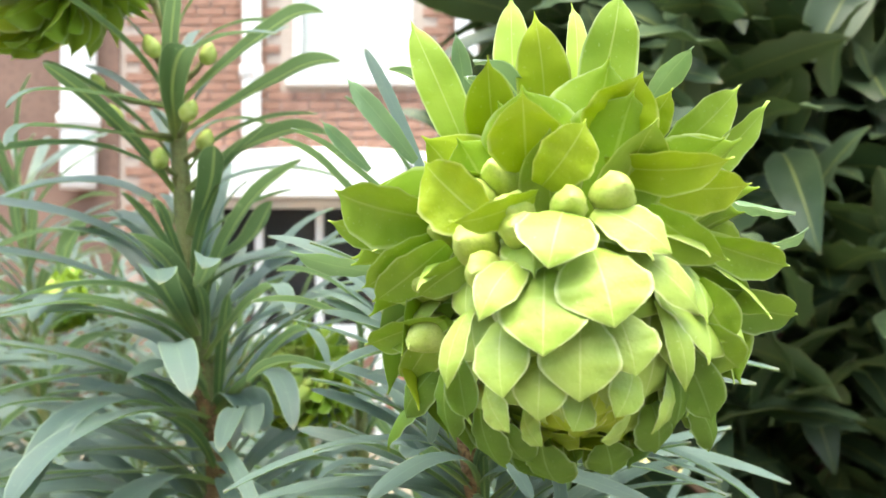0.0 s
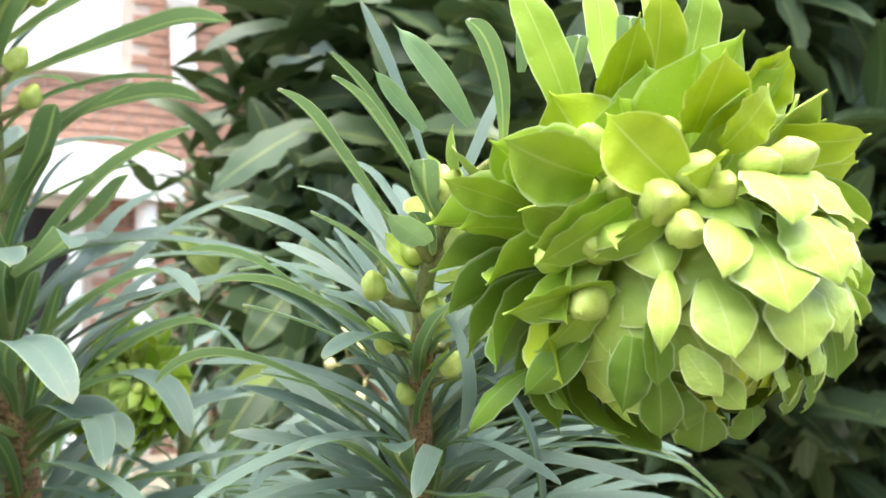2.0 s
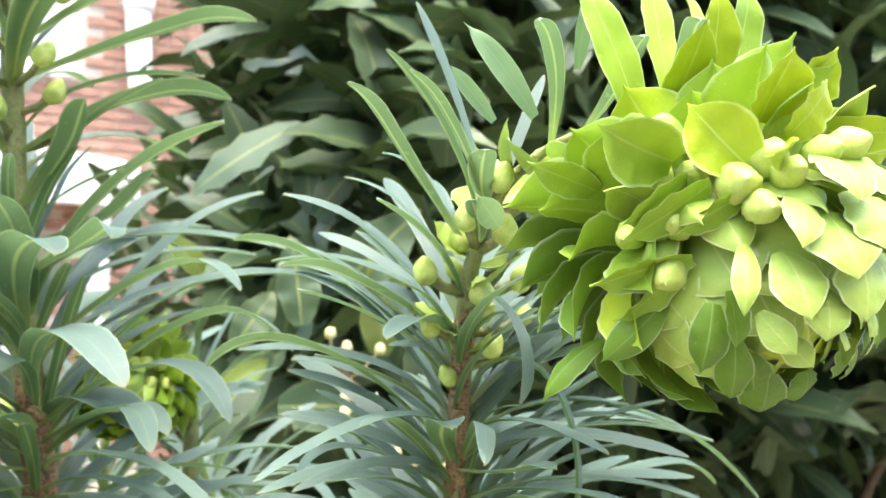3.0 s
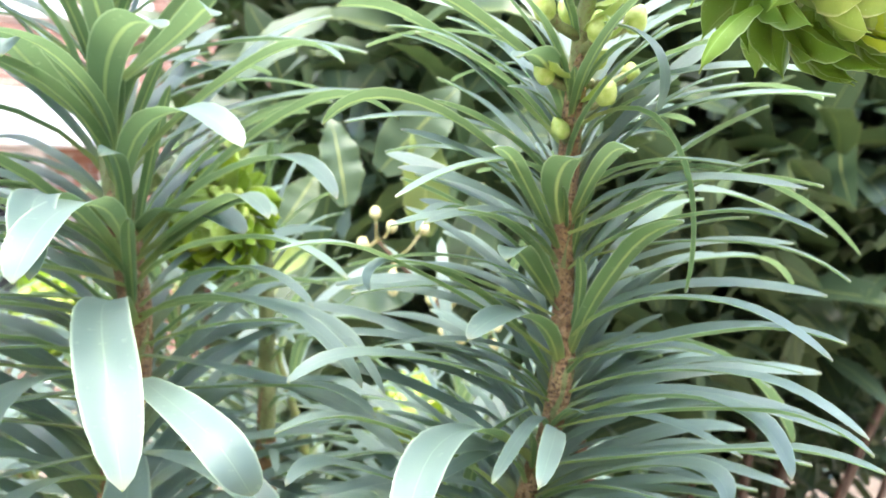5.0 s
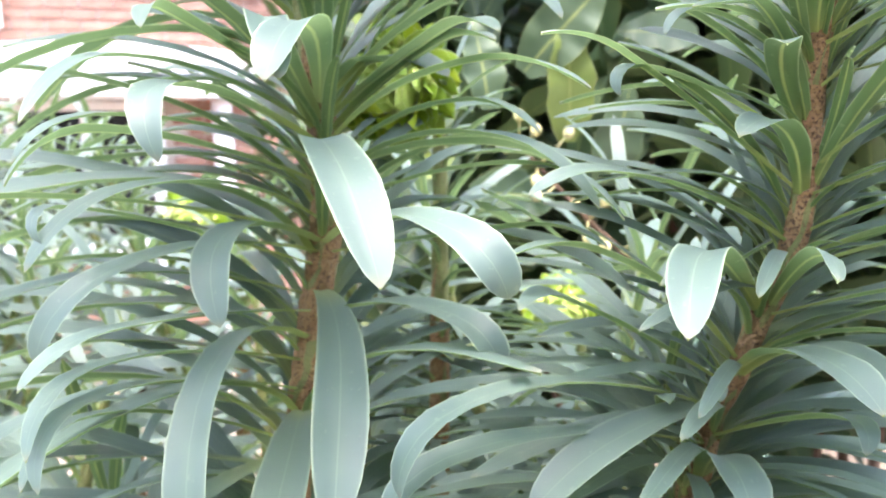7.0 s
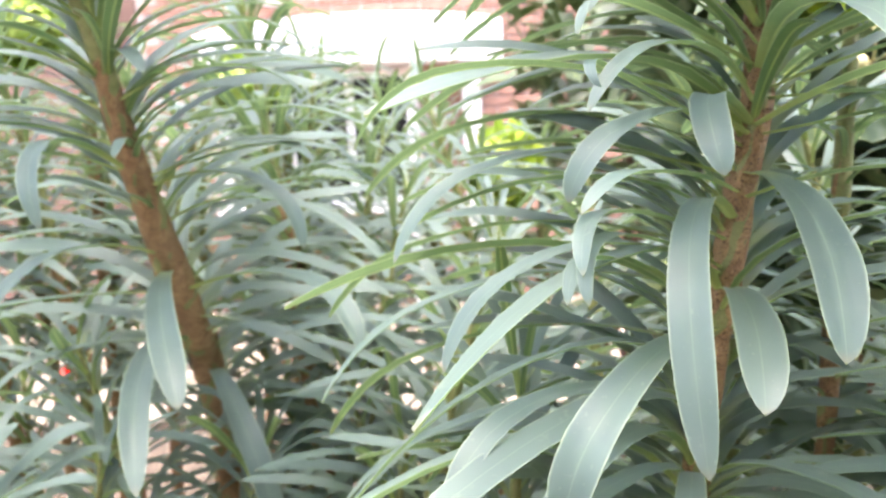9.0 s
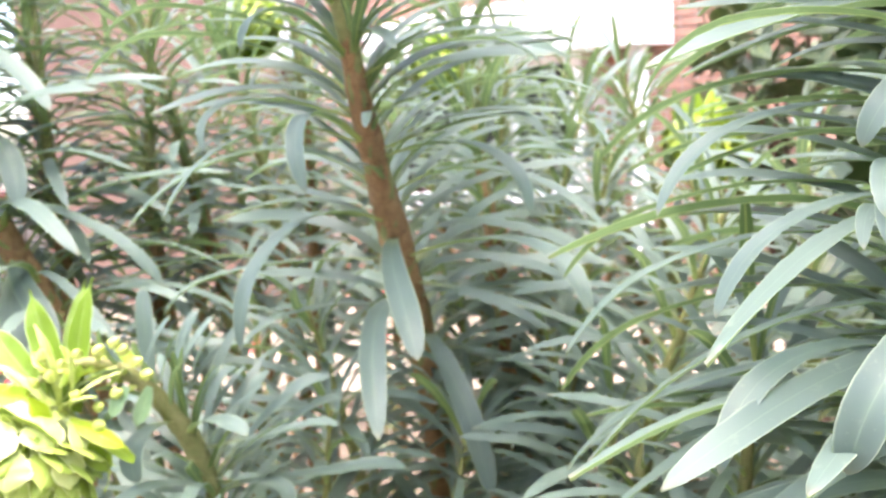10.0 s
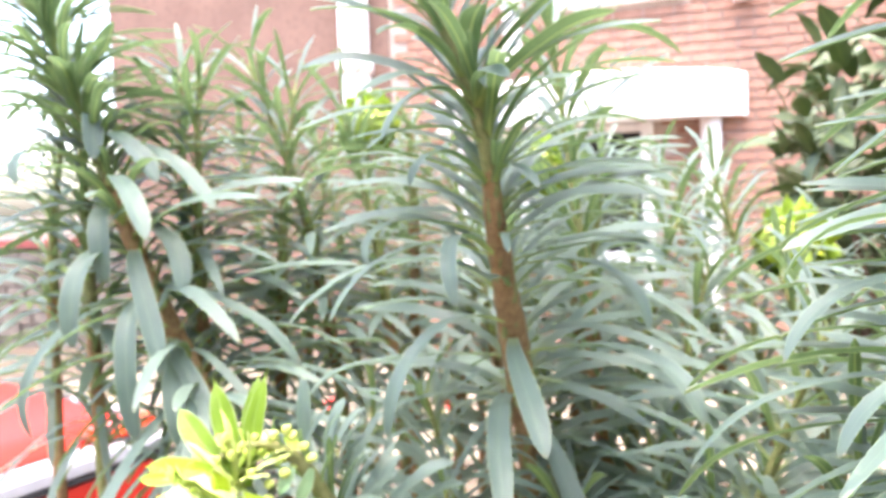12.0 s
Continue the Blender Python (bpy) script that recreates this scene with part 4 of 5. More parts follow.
# leaves with a shape of their own: height, azimuth, reach, drop, rise, width
A.leaf(-1.33, 266, 2.04, -0.15, 30, 0.229, control=0.58, twist=-0.02)
A.leaf(-1.62, 278, 2.22, 0.04, 13, 0.167, control=0.95, twist=0.03)
A.leaf(-1.62, 244, 1.45, -0.14, 20, 0.170, control=0.82, twist=-0.11)
A.leaf(-1.00, 257, 1.75, 0.20, 39, 0.166, control=0.64, twist=-0.05)
A.leaf(-1.08, 244, 1.89, -0.01, 16, 0.130, control=0.88, twist=-0.11)
A.leaf(-2.17, 246, 1.65, -0.92, 26, 0.191, control=0.83, twist=-0.10)
A.leaf(-1.88, 263, 1.66, -0.59, 4, 0.238, control=0.47, twist=-0.03)
A.leaf(-2.58, 257, 1.52, -0.15, 16, 0.227, control=0.52, twist=-0.05)
A.leaf(-2.83, 230, 1.91, -0.48, 15, 0.213, control=0.95, twist=-0.16)
A.leaf(-1.67, 224, 1.85, -0.16, 14, 0.131, control=0.85, twist=-0.18)
A.leaf(-1.92, 196, 2.21, -0.20, 22, 0.127, control=0.66, twist=-0.24)
A.leaf(-2.37, 162, 2.79, -0.31, 21, 0.141, control=0.55, twist=0.52)
A.leaf(-1.83, 154, 2.74, -0.03, 31, 0.135, control=0.54, twist=0.49)
A.leaf(-1.58, 210, 2.61, 0.10, 17, 0.086, control=0.75, twist=0.47)
A.leaf(-2.50, 211, 2.09, -0.11, 27, 0.117, control=0.78, twist=-0.21)
A.leaf(-2.62, 177, 2.60, -0.47, 20, 0.110, control=0.55, twist=-0.25)
A.leaf(-2.96, 162, 2.78, -0.62, 23, 0.119, control=0.49, twist=0.52)
A.leaf(-3.33, 166, 2.64, -0.80, 25, 0.132, control=0.40, twist=-0.24)
A.leaf(-3.29, 219, 2.18, 0.01, 25, 0.143, control=0.74, twist=-0.20)
A.leaf(-1.29, 293, 1.98, 0.02, 21, 0.109, control=0.66, twist=0.10)
A.leaf(-1.42, 295, 2.03, 0.12, 19, 0.079, control=0.58, twist=0.11)
A.leaf(-1.08, 291, 1.95, 0.26, 22, 0.083, control=0.57, twist=0.09)
A.leaf(-0.96, 287, 1.59, 0.36, 29, 0.122, control=0.54, twist=-0.16)
A.leaf(-1.21, 293, 1.65, 0.23, 22, 0.075, control=0.68, twist=0.10)
A.leaf(-1.67, 298, 1.88, 0.25, 9, 0.096, control=0.64, twist=0.12)
A.leaf(-2.04, 292, 1.63, 0.02, 17, 0.154, control=0.95, twist=0.09)
A.leaf(-1.29, 229, 2.00, 0.19, 19, 0.099, control=0.65, twist=0.36)
A.leaf(-1.17, 230, 1.99, 0.14, 11, 0.055, control=0.80, twist=-0.16)
A.leaf(-1.00, 235, 2.08, 0.09, 23, 0.071, control=0.60, twist=-0.14)
A.leaf(-0.83, 239, 1.57, 0.24, 18, 0.103, control=0.74, twist=0.28)
A.leaf(-1.50, 230, 2.00, 0.09, 20, 0.077, control=0.74, twist=-0.16)
A.leaf(-1.75, 232, 1.93, 0.41, 19, 0.059, control=0.92, twist=-0.16)
A.leaf(-2.00, 232, 1.97, 0.21, 12, 0.087, control=0.75, twist=-0.15)
A.leaf(-2.29, 233, 1.96, 0.24, 20, 0.103, control=0.75, twist=-0.15)
A.leaf(-2.46, 234, 1.95, 0.26, 22, 0.086, control=0.86, twist=-0.15)
A.leaf(-2.79, 232, 1.86, 0.60, 32, 0.090, control=0.77, twist=-0.15)
A.leaf(-0.71, 284, 1.63, 0.38, 40, 0.168, control=0.62, twist=0.06)
A.leaf(-1.04, 293, 1.38, 0.44, 38, 0.134, control=0.51, twist=0.10)
A.leaf(-0.37, 278, 1.18, 0.52, 44, 0.204, control=0.63, twist=0.04)
A.leaf(-0.29, 254, 1.37, 0.27, 22, 0.152, control=0.70, twist=0.15)
A.leaf(-0.04, 290, 1.16, 0.26, 14, 0.140, control=0.85, twist=-0.19)
A.leaf(-0.50, 301, 1.67, 0.54, 37, 0.096, control=0.66, twist=-0.28)
A.leaf(-0.87, 300, 1.63, 0.34, 36, 0.120, control=0.69, twist=0.12)
A.leaf(-0.96, 301, 1.93, 0.78, 47, 0.080, control=0.64, twist=-0.28)
A.leaf(-1.25, 299, 1.80, 0.01, 16, 0.172, control=0.62, twist=0.12)
A.leaf(-1.46, 303, 1.90, -0.17, 3, 0.118, control=0.51, twist=0.14)
A.leaf(0.29, 304, 0.49, 0.56, 39, 0.176, control=0.84, twist=0.14)
A.leaf(0.13, 323, 0.73, 0.42, 11, 0.183, control=0.71, twist=0.20)
A.leaf(0.92, 292, 0.69, 0.48, 46, 0.179, control=0.60, twist=0.09)
A.leaf(0.96, 329, 1.28, 0.39, 29, 0.133, control=0.50, twist=-0.47)
A.leaf(1.13, 332, 1.13, 0.52, 42, 0.129, control=0.58, twist=-0.49)
A.leaf(0.58, 332, 1.13, 0.39, 35, 0.141, control=0.54, twist=-0.48)
A.leaf(-0.33, 264, 0.85, 0.72, 74, 0.146, control=0.31, twist=-0.03)
A.leaf(-1.04, 303, 0.92, 0.32, 88, 0.230, control=0.57, twist=0.14)
A.leaf(-0.46, 254, 1.57, 0.51, 44, 0.091, control=0.34, twist=-0.07)
A.leaf(-0.87, 256, 1.76, 0.06, 22, 0.183, control=0.69, twist=-0.06)
A.leaf(0.92, 254, 1.36, -0.13, 1, 0.073, control=0.70, twist=-0.07)
A.leaf(1.13, 255, 1.35, -0.16, -4, 0.053, control=0.81, twist=-0.07)
B.leaf(-0.25, 192, 0.76, 0.34, 35, 0.077, control=0.50, twist=0.54)
B.leaf(-0.46, 155, 0.90, 0.67, 52, 0.095, control=0.58, twist=0.50)
B.leaf(-0.42, 221, 0.63, 0.27, 87, 0.124, control=0.50, twist=-0.19)
B.leaf(-0.79, 242, 0.57, 0.32, 40, 0.135, control=0.57, twist=-0.12)
B.leaf(-0.75, 172, 1.03, 0.47, 50, 0.082, control=0.77, twist=0.54)
B.leaf(-0.92, 185, 0.73, 0.20, 39, 0.059, control=0.81, twist=-0.25)
B.leaf(-1.17, 223, 0.80, 0.37, 64, 0.120, control=0.43, twist=-0.18)
B.leaf(-1.46, 217, 0.93, 0.39, 60, 0.129, control=0.50, twist=-0.20)
B.leaf(-1.17, 190, 1.02, 0.23, 27, 0.065, control=0.95, twist=-0.25)
B.leaf(-1.58, 187, 1.30, 0.35, 29, 0.084, control=0.64, twist=-0.25)
B.leaf(-1.92, 223, 1.52, 0.30, 37, 0.169, control=0.65, twist=-0.18)
B.leaf(-0.37, 323, 0.48, -0.64, 33, 0.091, control=0.70, twist=0.20)
B.leaf(-0.67, 340, 1.33, -0.16, 38, 0.075, control=0.50, twist=0.23)
B.leaf(-0.92, 328, 1.19, -0.01, 19, 0.045, control=0.52, twist=0.21)
B.leaf(-1.08, 13, 1.97, 0.03, 17, 0.085, control=0.49, twist=0.24)
B.leaf(-0.96, 280, 1.18, 0.25, 29, 0.048, control=0.57, twist=0.04)
B.leaf(-1.29, 276, 1.30, 0.21, 37, 0.057, control=0.56, twist=0.03)
B.leaf(-1.37, 278, 1.29, 0.34, 18, 0.058, control=0.57, twist=0.03)
B.leaf(-1.37, 357, 1.43, -0.48, 18, 0.132, control=0.59, twist=0.25)
B.leaf(-1.67, 276, 1.29, 0.16, 27, 0.126, control=0.73, twist=0.03)
B.leaf(-1.92, 289, 1.52, 0.42, 21, 0.094, control=0.57, twist=0.08)
B.leaf(-1.71, 281, 1.48, 0.33, 22, 0.069, control=0.68, twist=0.05)
B.leaf(-1.54, 276, 1.46, 0.25, 29, 0.059, control=0.47, twist=0.03)
B.leaf(-2.12, 286, 1.13, 0.31, 30, 0.128, control=0.92, twist=0.07)
B.leaf(-0.79, 273, 0.66, 0.19, 11, 0.077, control=0.88, twist=0.01)
B.leaf(-1.37, 196, 1.38, 0.66, 37, 0.053, control=0.54, twist=-0.24)
B.leaf(-2.29, 264, 1.15, 0.18, 44, 0.182, control=0.67, twist=-0.03)
B.leaf(-2.42, 194, 1.86, 0.04, 24, 0.137, control=0.95, twist=-0.24)
B.leaf(-2.62, 193, 1.86, 0.16, 22, 0.134, control=0.80, twist=-0.24)
B.leaf(-2.46, 200, 1.28, -0.05, 33, 0.185, control=0.43, twist=-0.23)
B.leaf(-2.83, 247, 0.92, 0.29, 46, 0.221, control=0.69, twist=-0.10)
B.leaf(-2.21, 256, 1.13, 0.22, 31, 0.173, control=0.65, twist=-0.06)
B.leaf(-2.58, 263, 1.12, 0.38, 28, 0.114, control=0.88, twist=-0.03)
B.leaf(-2.29, 196, 1.27, 0.62, 32, 0.097, control=0.79, twist=-0.24)
B.leaf(-2.17, 192, 1.29, 0.71, 44, 0.099, control=0.63, twist=-0.24)
B.leaf(0.08, 201, 0.57, 0.57, 48, 0.076, control=0.59, twist=-0.23)
B.leaf(0.25, 220, 0.61, 0.38, 26, 0.042, control=0.65, twist=-0.19)
B.leaf(0.46, 233, 0.48, 0.31, 42, 0.064, control=0.57, twist=-0.15)
B.leaf(0.54, 241, 0.48, 0.27, 44, 0.067, control=0.60, twist=-0.12)
B.leaf(0.50, 253, 0.49, 0.20, 27, 0.071, control=0.52, twist=-0.07)
B.leaf(0.25, 238, 0.34, 0.18, 20, 0.093, control=0.47, twist=-0.13)
B.leaf(0.13, 238, 0.28, 0.15, 16, 0.068, control=0.46, twist=-0.13)
B.leaf(0.00, 264, 0.50, -0.38, -10, 0.047, control=0.82, twist=-0.03)
C.leaf(-2.75, 289, 2.21, -0.65, 3, 0.257, control=0.48, twist=0.08)
C.leaf(-3.83, 277, 3.06, -0.23, 31, 0.252, control=0.58, twist=0.03)
C.leaf(-1.92, 332, 1.91, -0.43, 19, 0.194, control=0.70, twist=0.22)
C.leaf(-1.83, 268, 1.77, -0.21, 30, 0.172, control=0.95, twist=-0.01)
C.leaf(-1.00, 306, 1.13, 0.04, 88, 0.129, control=0.38, twist=0.15)
C.leaf(-1.00, 251, 1.42, 0.08, 30, 0.143, control=0.89, twist=-0.08)
C.leaf(-3.04, 316, 3.02, 0.00, 19, 0.219, control=0.69, twist=0.18)
C.leaf(-2.62, 248, 2.33, -0.74, 22, 0.182, control=0.90, twist=-0.09)
C.leaf(-2.33, 343, 2.42, -0.20, 39, 0.173, control=0.44, twist=0.24)
C.leaf(-4.17, 308, 1.73, -1.36, 31, 0.270, control=0.45, twist=0.15)
C.leaf(-3.33, 352, 2.72, -0.83, 2, 0.186, control=0.37, twist=0.25)
C.leaf(-4.54, 350, 2.38, -0.85, -4, 0.270, control=0.49, twist=0.25)
C.leaf(-1.54, 231, 1.69, -0.13, 21, 0.136, control=0.93, twist=-0.16)
C.leaf(-1.29, 229, 2.40, 0.29, 35, 0.103, control=0.66, twist=0.36)
C.leaf(-0.96, 234, 2.17, 0.22, 23, 0.089, control=0.68, twist=0.32)
C.leaf(-1.83, 230, 2.19, -0.31, 32, 0.130, control=0.61, twist=-0.16)
C.leaf(-2.29, 212, 2.58, 0.04, 50, 0.153, control=0.56, twist=-0.21)
C.leaf(-3.04, 211, 2.59, -0.12, 11, 0.151, control=0.66, twist=-0.21)
C.leaf(-3.71, 217, 2.13, -0.03, 16, 0.146, control=0.57, twist=-0.20)
C.leaf(-0.58, 238, 1.48, 0.03, 24, 0.130, control=0.49, twist=-0.13)
C.leaf(-1.17, 335, 1.98, 0.04, 17, 0.091, control=0.68, twist=0.23)
C.leaf(-0.87, 340, 1.88, 0.14, 31, 0.102, control=0.47, twist=0.23)
C.leaf(-1.50, 338, 2.37, 0.18, 22, 0.095, control=0.38, twist=0.23)
C.leaf(-1.83, 334, 1.96, 0.23, 17, 0.129, control=0.64, twist=0.23)
C.leaf(-0.25, 332, 1.55, 0.75, 36, 0.240, control=0.38, twist=-0.49)
C.leaf(-0.17, 292, 0.70, 0.80, 58, 0.242, control=0.62, twist=0.09)
C.leaf(0.00, 248, 1.22, 0.38, 35, 0.157, control=0.66, twist=0.21)
C.leaf(-0.37, 239, 1.28, -0.14, 46, 0.160, control=0.71, twist=-0.13)
C.leaf(-0.33, 293, 0.58, 0.26, 59, 0.218, control=0.90, twist=0.10)
C.leaf(-0.54, 344, 2.01, 0.72, 59, 0.109, control=0.73, twist=-0.53)
D.leaf(-1.67, 316, 1.70, -1.37, 19, 0.270, control=0.41, twist=0.18)
D.leaf(-1.46, 335, 1.43, -0.65, 23, 0.270, control=0.58, twist=0.23)
D.leaf(-0.75, 319, 2.35, -0.57, 19, 0.270, control=0.51, twist=0.19)
D.leaf(-0.17, 354, 2.14, -0.84, 23, 0.265, control=0.33, twist=0.25)
D.leaf(-0.17, 338, 1.67, -0.50, 29, 0.270, control=0.50, twist=0.23)
D.leaf(-2.08, 358, 2.38, -1.00, 2, 0.270, control=0.48, twist=0.25)
D.leaf(-1.29, 295, 1.13, -0.67, 34, 0.270, control=0.95, twist=0.10)
D.leaf(-1.83, 272, 1.51, -0.89, 29, 0.270, control=0.95, twist=0.01)
D.leaf(-2.54, 289, 1.42, -1.37, 34, 0.270, control=0.86, twist=0.08)
D.leaf(-2.79, 322, 1.44, -0.80, -10, 0.270, control=0.30, twist=0.20)
D.leaf(-0.50, 272, 1.61, -0.17, 23, 0.243, control=0.85, twist=0.01)
D.leaf(0.38, 306, 0.92, 0.51, 41, 0.270, control=0.58, twist=0.15)
D.leaf(-0.08, 314, 0.91, -0.30, 59, 0.270, control=0.92, twist=0.17)
D.leaf(-2.25, 240, 1.80, -1.61, 0, 0.270, control=0.75, twist=-0.12)
D.leaf(0.71, 349, 0.96, 0.73, 21, 0.270, control=0.85, twist=0.25)
D.leaf(-2.87, 308, 1.33, -1.18, -10, 0.270, control=0.66, twist=0.15)
G.leaf(-4.29, 327, 1.06, 0.35, 47, 0.185, control=0.50, twist=0.21)
G.leaf(-4.42, 9, 1.34, 0.26, 9, 0.124, control=0.70, twist=0.25)
G.leaf(-4.79, 15, 1.85, 0.09, -3, 0.234, control=0.69, twist=0.24)
G.leaf(-4.92, 351, 0.90, 0.01, 27, 0.172, control=0.94, twist=0.25)
G.leaf(-4.08, 267, 0.68, -0.28, 18, 0.204, control=0.93, twist=-0.01)
G.leaf(-4.21, 79, 0.29, 1.10, 88, 0.146, control=0.57, twist=0.05)
G.leaf(-3.79, 125, 0.17, 0.96, 76, 0.142, control=0.36, twist=-0.14)
G.leaf(-4.63, 59, 0.47, 0.91, 78, 0.140, control=0.85, twist=0.13)
G.leaf(-4.75, 48, 0.67, 0.94, 56, 0.165, control=0.68, twist=0.17)
G.leaf(-4.79, 33, 1.19, 0.92, 42, 0.200, control=0.60, twist=0.21)
G.leaf(-4.79, 29, 1.29, 0.69, 27, 0.177, control=0.72, twist=0.22)
G.leaf(-4.92, 281, 0.49, 0.05, 62, 0.201, control=0.95, twist=0.05)
for z, az, out, lift, r in ((0.12, 230, 0.16, 0.1, 0.055), (0.1, 290, 0.14, 0.08, 0.058), (-0.05, 200, 0.22, 0.08, 0.055), (-0.1, 265, 0.15, 0.06, 0.06), (-0.05, 330, 0.2, 0.06, 0.055), (0.2, 320, 0.16, 0.1, 0.055), (-0.3, 300, 0.14, 0.05, 0.05), (-0.22, 185, 0.15, 0.05, 0.05), (0.25, 255, 0.15, 0.1, 0.055), (-0.2, 10, 0.3, 0.06, 0.05), (-0.42, 215, 0.1, 0.05, 0.045)):
    budded(B, z, az, out, lift, 0.85 * r)
neck_bracts(B, 10, 34, 20, 0.2, 93)

# heads and shoots farther back
for k, (x, y, z, s, ax) in enumerate(((-2.17, 13.66, -2.18, 1.5, (-0.48, -0.54, -0.45)), (-0.8, 5.6, -0.7, 0.85, (-0.6, -0.5, -0.4)), (1.3, 7.6, -2.65, 0.75, (-0.3, -0.7, -0.5)), (-6.4, 13.5, -0.6, 1.2, (-0.5, -0.6, -0.5)), (-9.3, 12.5, 0.3, 1.2, (0.4, -0.6, -0.5)))):
    S = Shoot("flowering spurge shoot with a yellow-green head", [(x + 0.1, y + 0.15, z + 0.3 * s), (x + 0.4 * s, y + 0.3 * s, z + 0.2 * s), (x + 0.5 * s, y + 0.4 * s, z - 0.4), (x + 0.45 * s, y + 0.5 * s, z - 2.5), (x + 0.3 * s, y + 0.6 * s, z - 8), (x + 0.3 * s, y + 0.6 * s, -24)], 0.08 * s, "flowering spurge shoots at the back", False)
    S.leaves(z + 0.1, z - 3.8, 60, (0.6, 1.8, 2.6, 3.4), (0.8 * s, 1.2 * s, 1.3 * s), 40 + k)
    flower_head(S, (x, y, z), ax, s, 50 + k, star=0.65)

rng = np.random.RandomState(77)
BACK = [(-2.7, 10.5, -2.3), (-4.0, 12.0, -1.6), (-10.6, 9.2, 0.8), (-1.5, 9.5, -2.1), (-0.1, 7.2, -1.7), (0.9, 5.4, -1.9), (-2.6, 7.6, -2.5), (-3.6, 10.4, -2.2), (1.9, 6.3, -2.3), (-12.2, 8.6, 0.6), (-0.9, 6.8, -1.2), (-9.4, 11.5, 0.4), (0.4, 4.4, -2.4), (-2.6, 6.2, -3.4), (-12.6, 13.4, 0.4), (-11.4, 14.6, 0.2), (-10.4, 13.2, -0.1), (-9.2, 14.8, -0.2), (-8.3, 13.4, -0.3), (-7.2, 14.6, -0.3), (-6.2, 15.2, -0.5), (-5.2, 13.6, -0.6), (-4.3, 14.8, -0.8), (-3.4, 13.2, -0.9), (-10.2, 16.6, 0.1), (-7.9, 17.0, -0.1), (-5.6, 17.4, -0.3), (-9.0, 20.0, -0.6), (-7.0, 21.5, -0.8), (-5.0, 20.5, -1.0), (-3.2, 18.5, -1.2), (-11.5, 19.5, -0.2), (-7.2, 8.8, -3.6), (-10.6, 10.6, 1.2), (-11.6, 10.2, 1.1), (-9.7, 10.4, 0.7), (-13.2, 9.6, 1.0), (-6.7, 8.0, -4.6), (-5.2, 8.6, -4.8), (-4.4, 9.4, -4.3), (-6.2, 12.0, -4.2), (-8.3, 9.6, -4.2), (-3.6, 8.2, -4.6), (-9.4, 8.0, -4.8), (-2.9, 9.0, -4.4)]
for k, (x, y, z) in enumerate(BACK):
    u, v = rng.uniform(-1, 1) * 1.6, rng.uniform(-0.4, 1.2)
    S = Shoot("leafy spurge shoot in the crowded bed", [(x, y, z), (x + 0.25 * u, y + 0.15 * v, z - 1), (x + 0.6 * u, y + 0.5 * v, z - 3), (x + 0.9 * u, y + v, z - 8), (x + u, y + v, -24)], 0.1, "leafy spurge shoots at the back", False)
    S.leaves(z, z - 5.4, 80, (0.6, 1.6, 2.1, 2.6, 3.2, 3.8), (1.3, 1.8, 2.1, 1.9), 60 + k, turn=rng.uniform(0, 360))

# ---- laurel ----
def laurel_leaf(q, n, k):
    r = np.random.RandomState(q)
    return blade("laurel_leaf", 1.0, r.uniform(-0.25, 0.05), r.uniform(0, 25), r.uniform(0.3, 0.4), [M_LAUREL, M_LAUREL_LOW], n, k, 0.012, r.uniform(0.1, 0.4), 0.02, r.uniform(-0.5, 0.5), r.uniform(-0.08, 0.08), "oval", 0.5, 0.16, q)


LAUREL = [laurel_leaf(q, 10, 4) for q in range(8)]


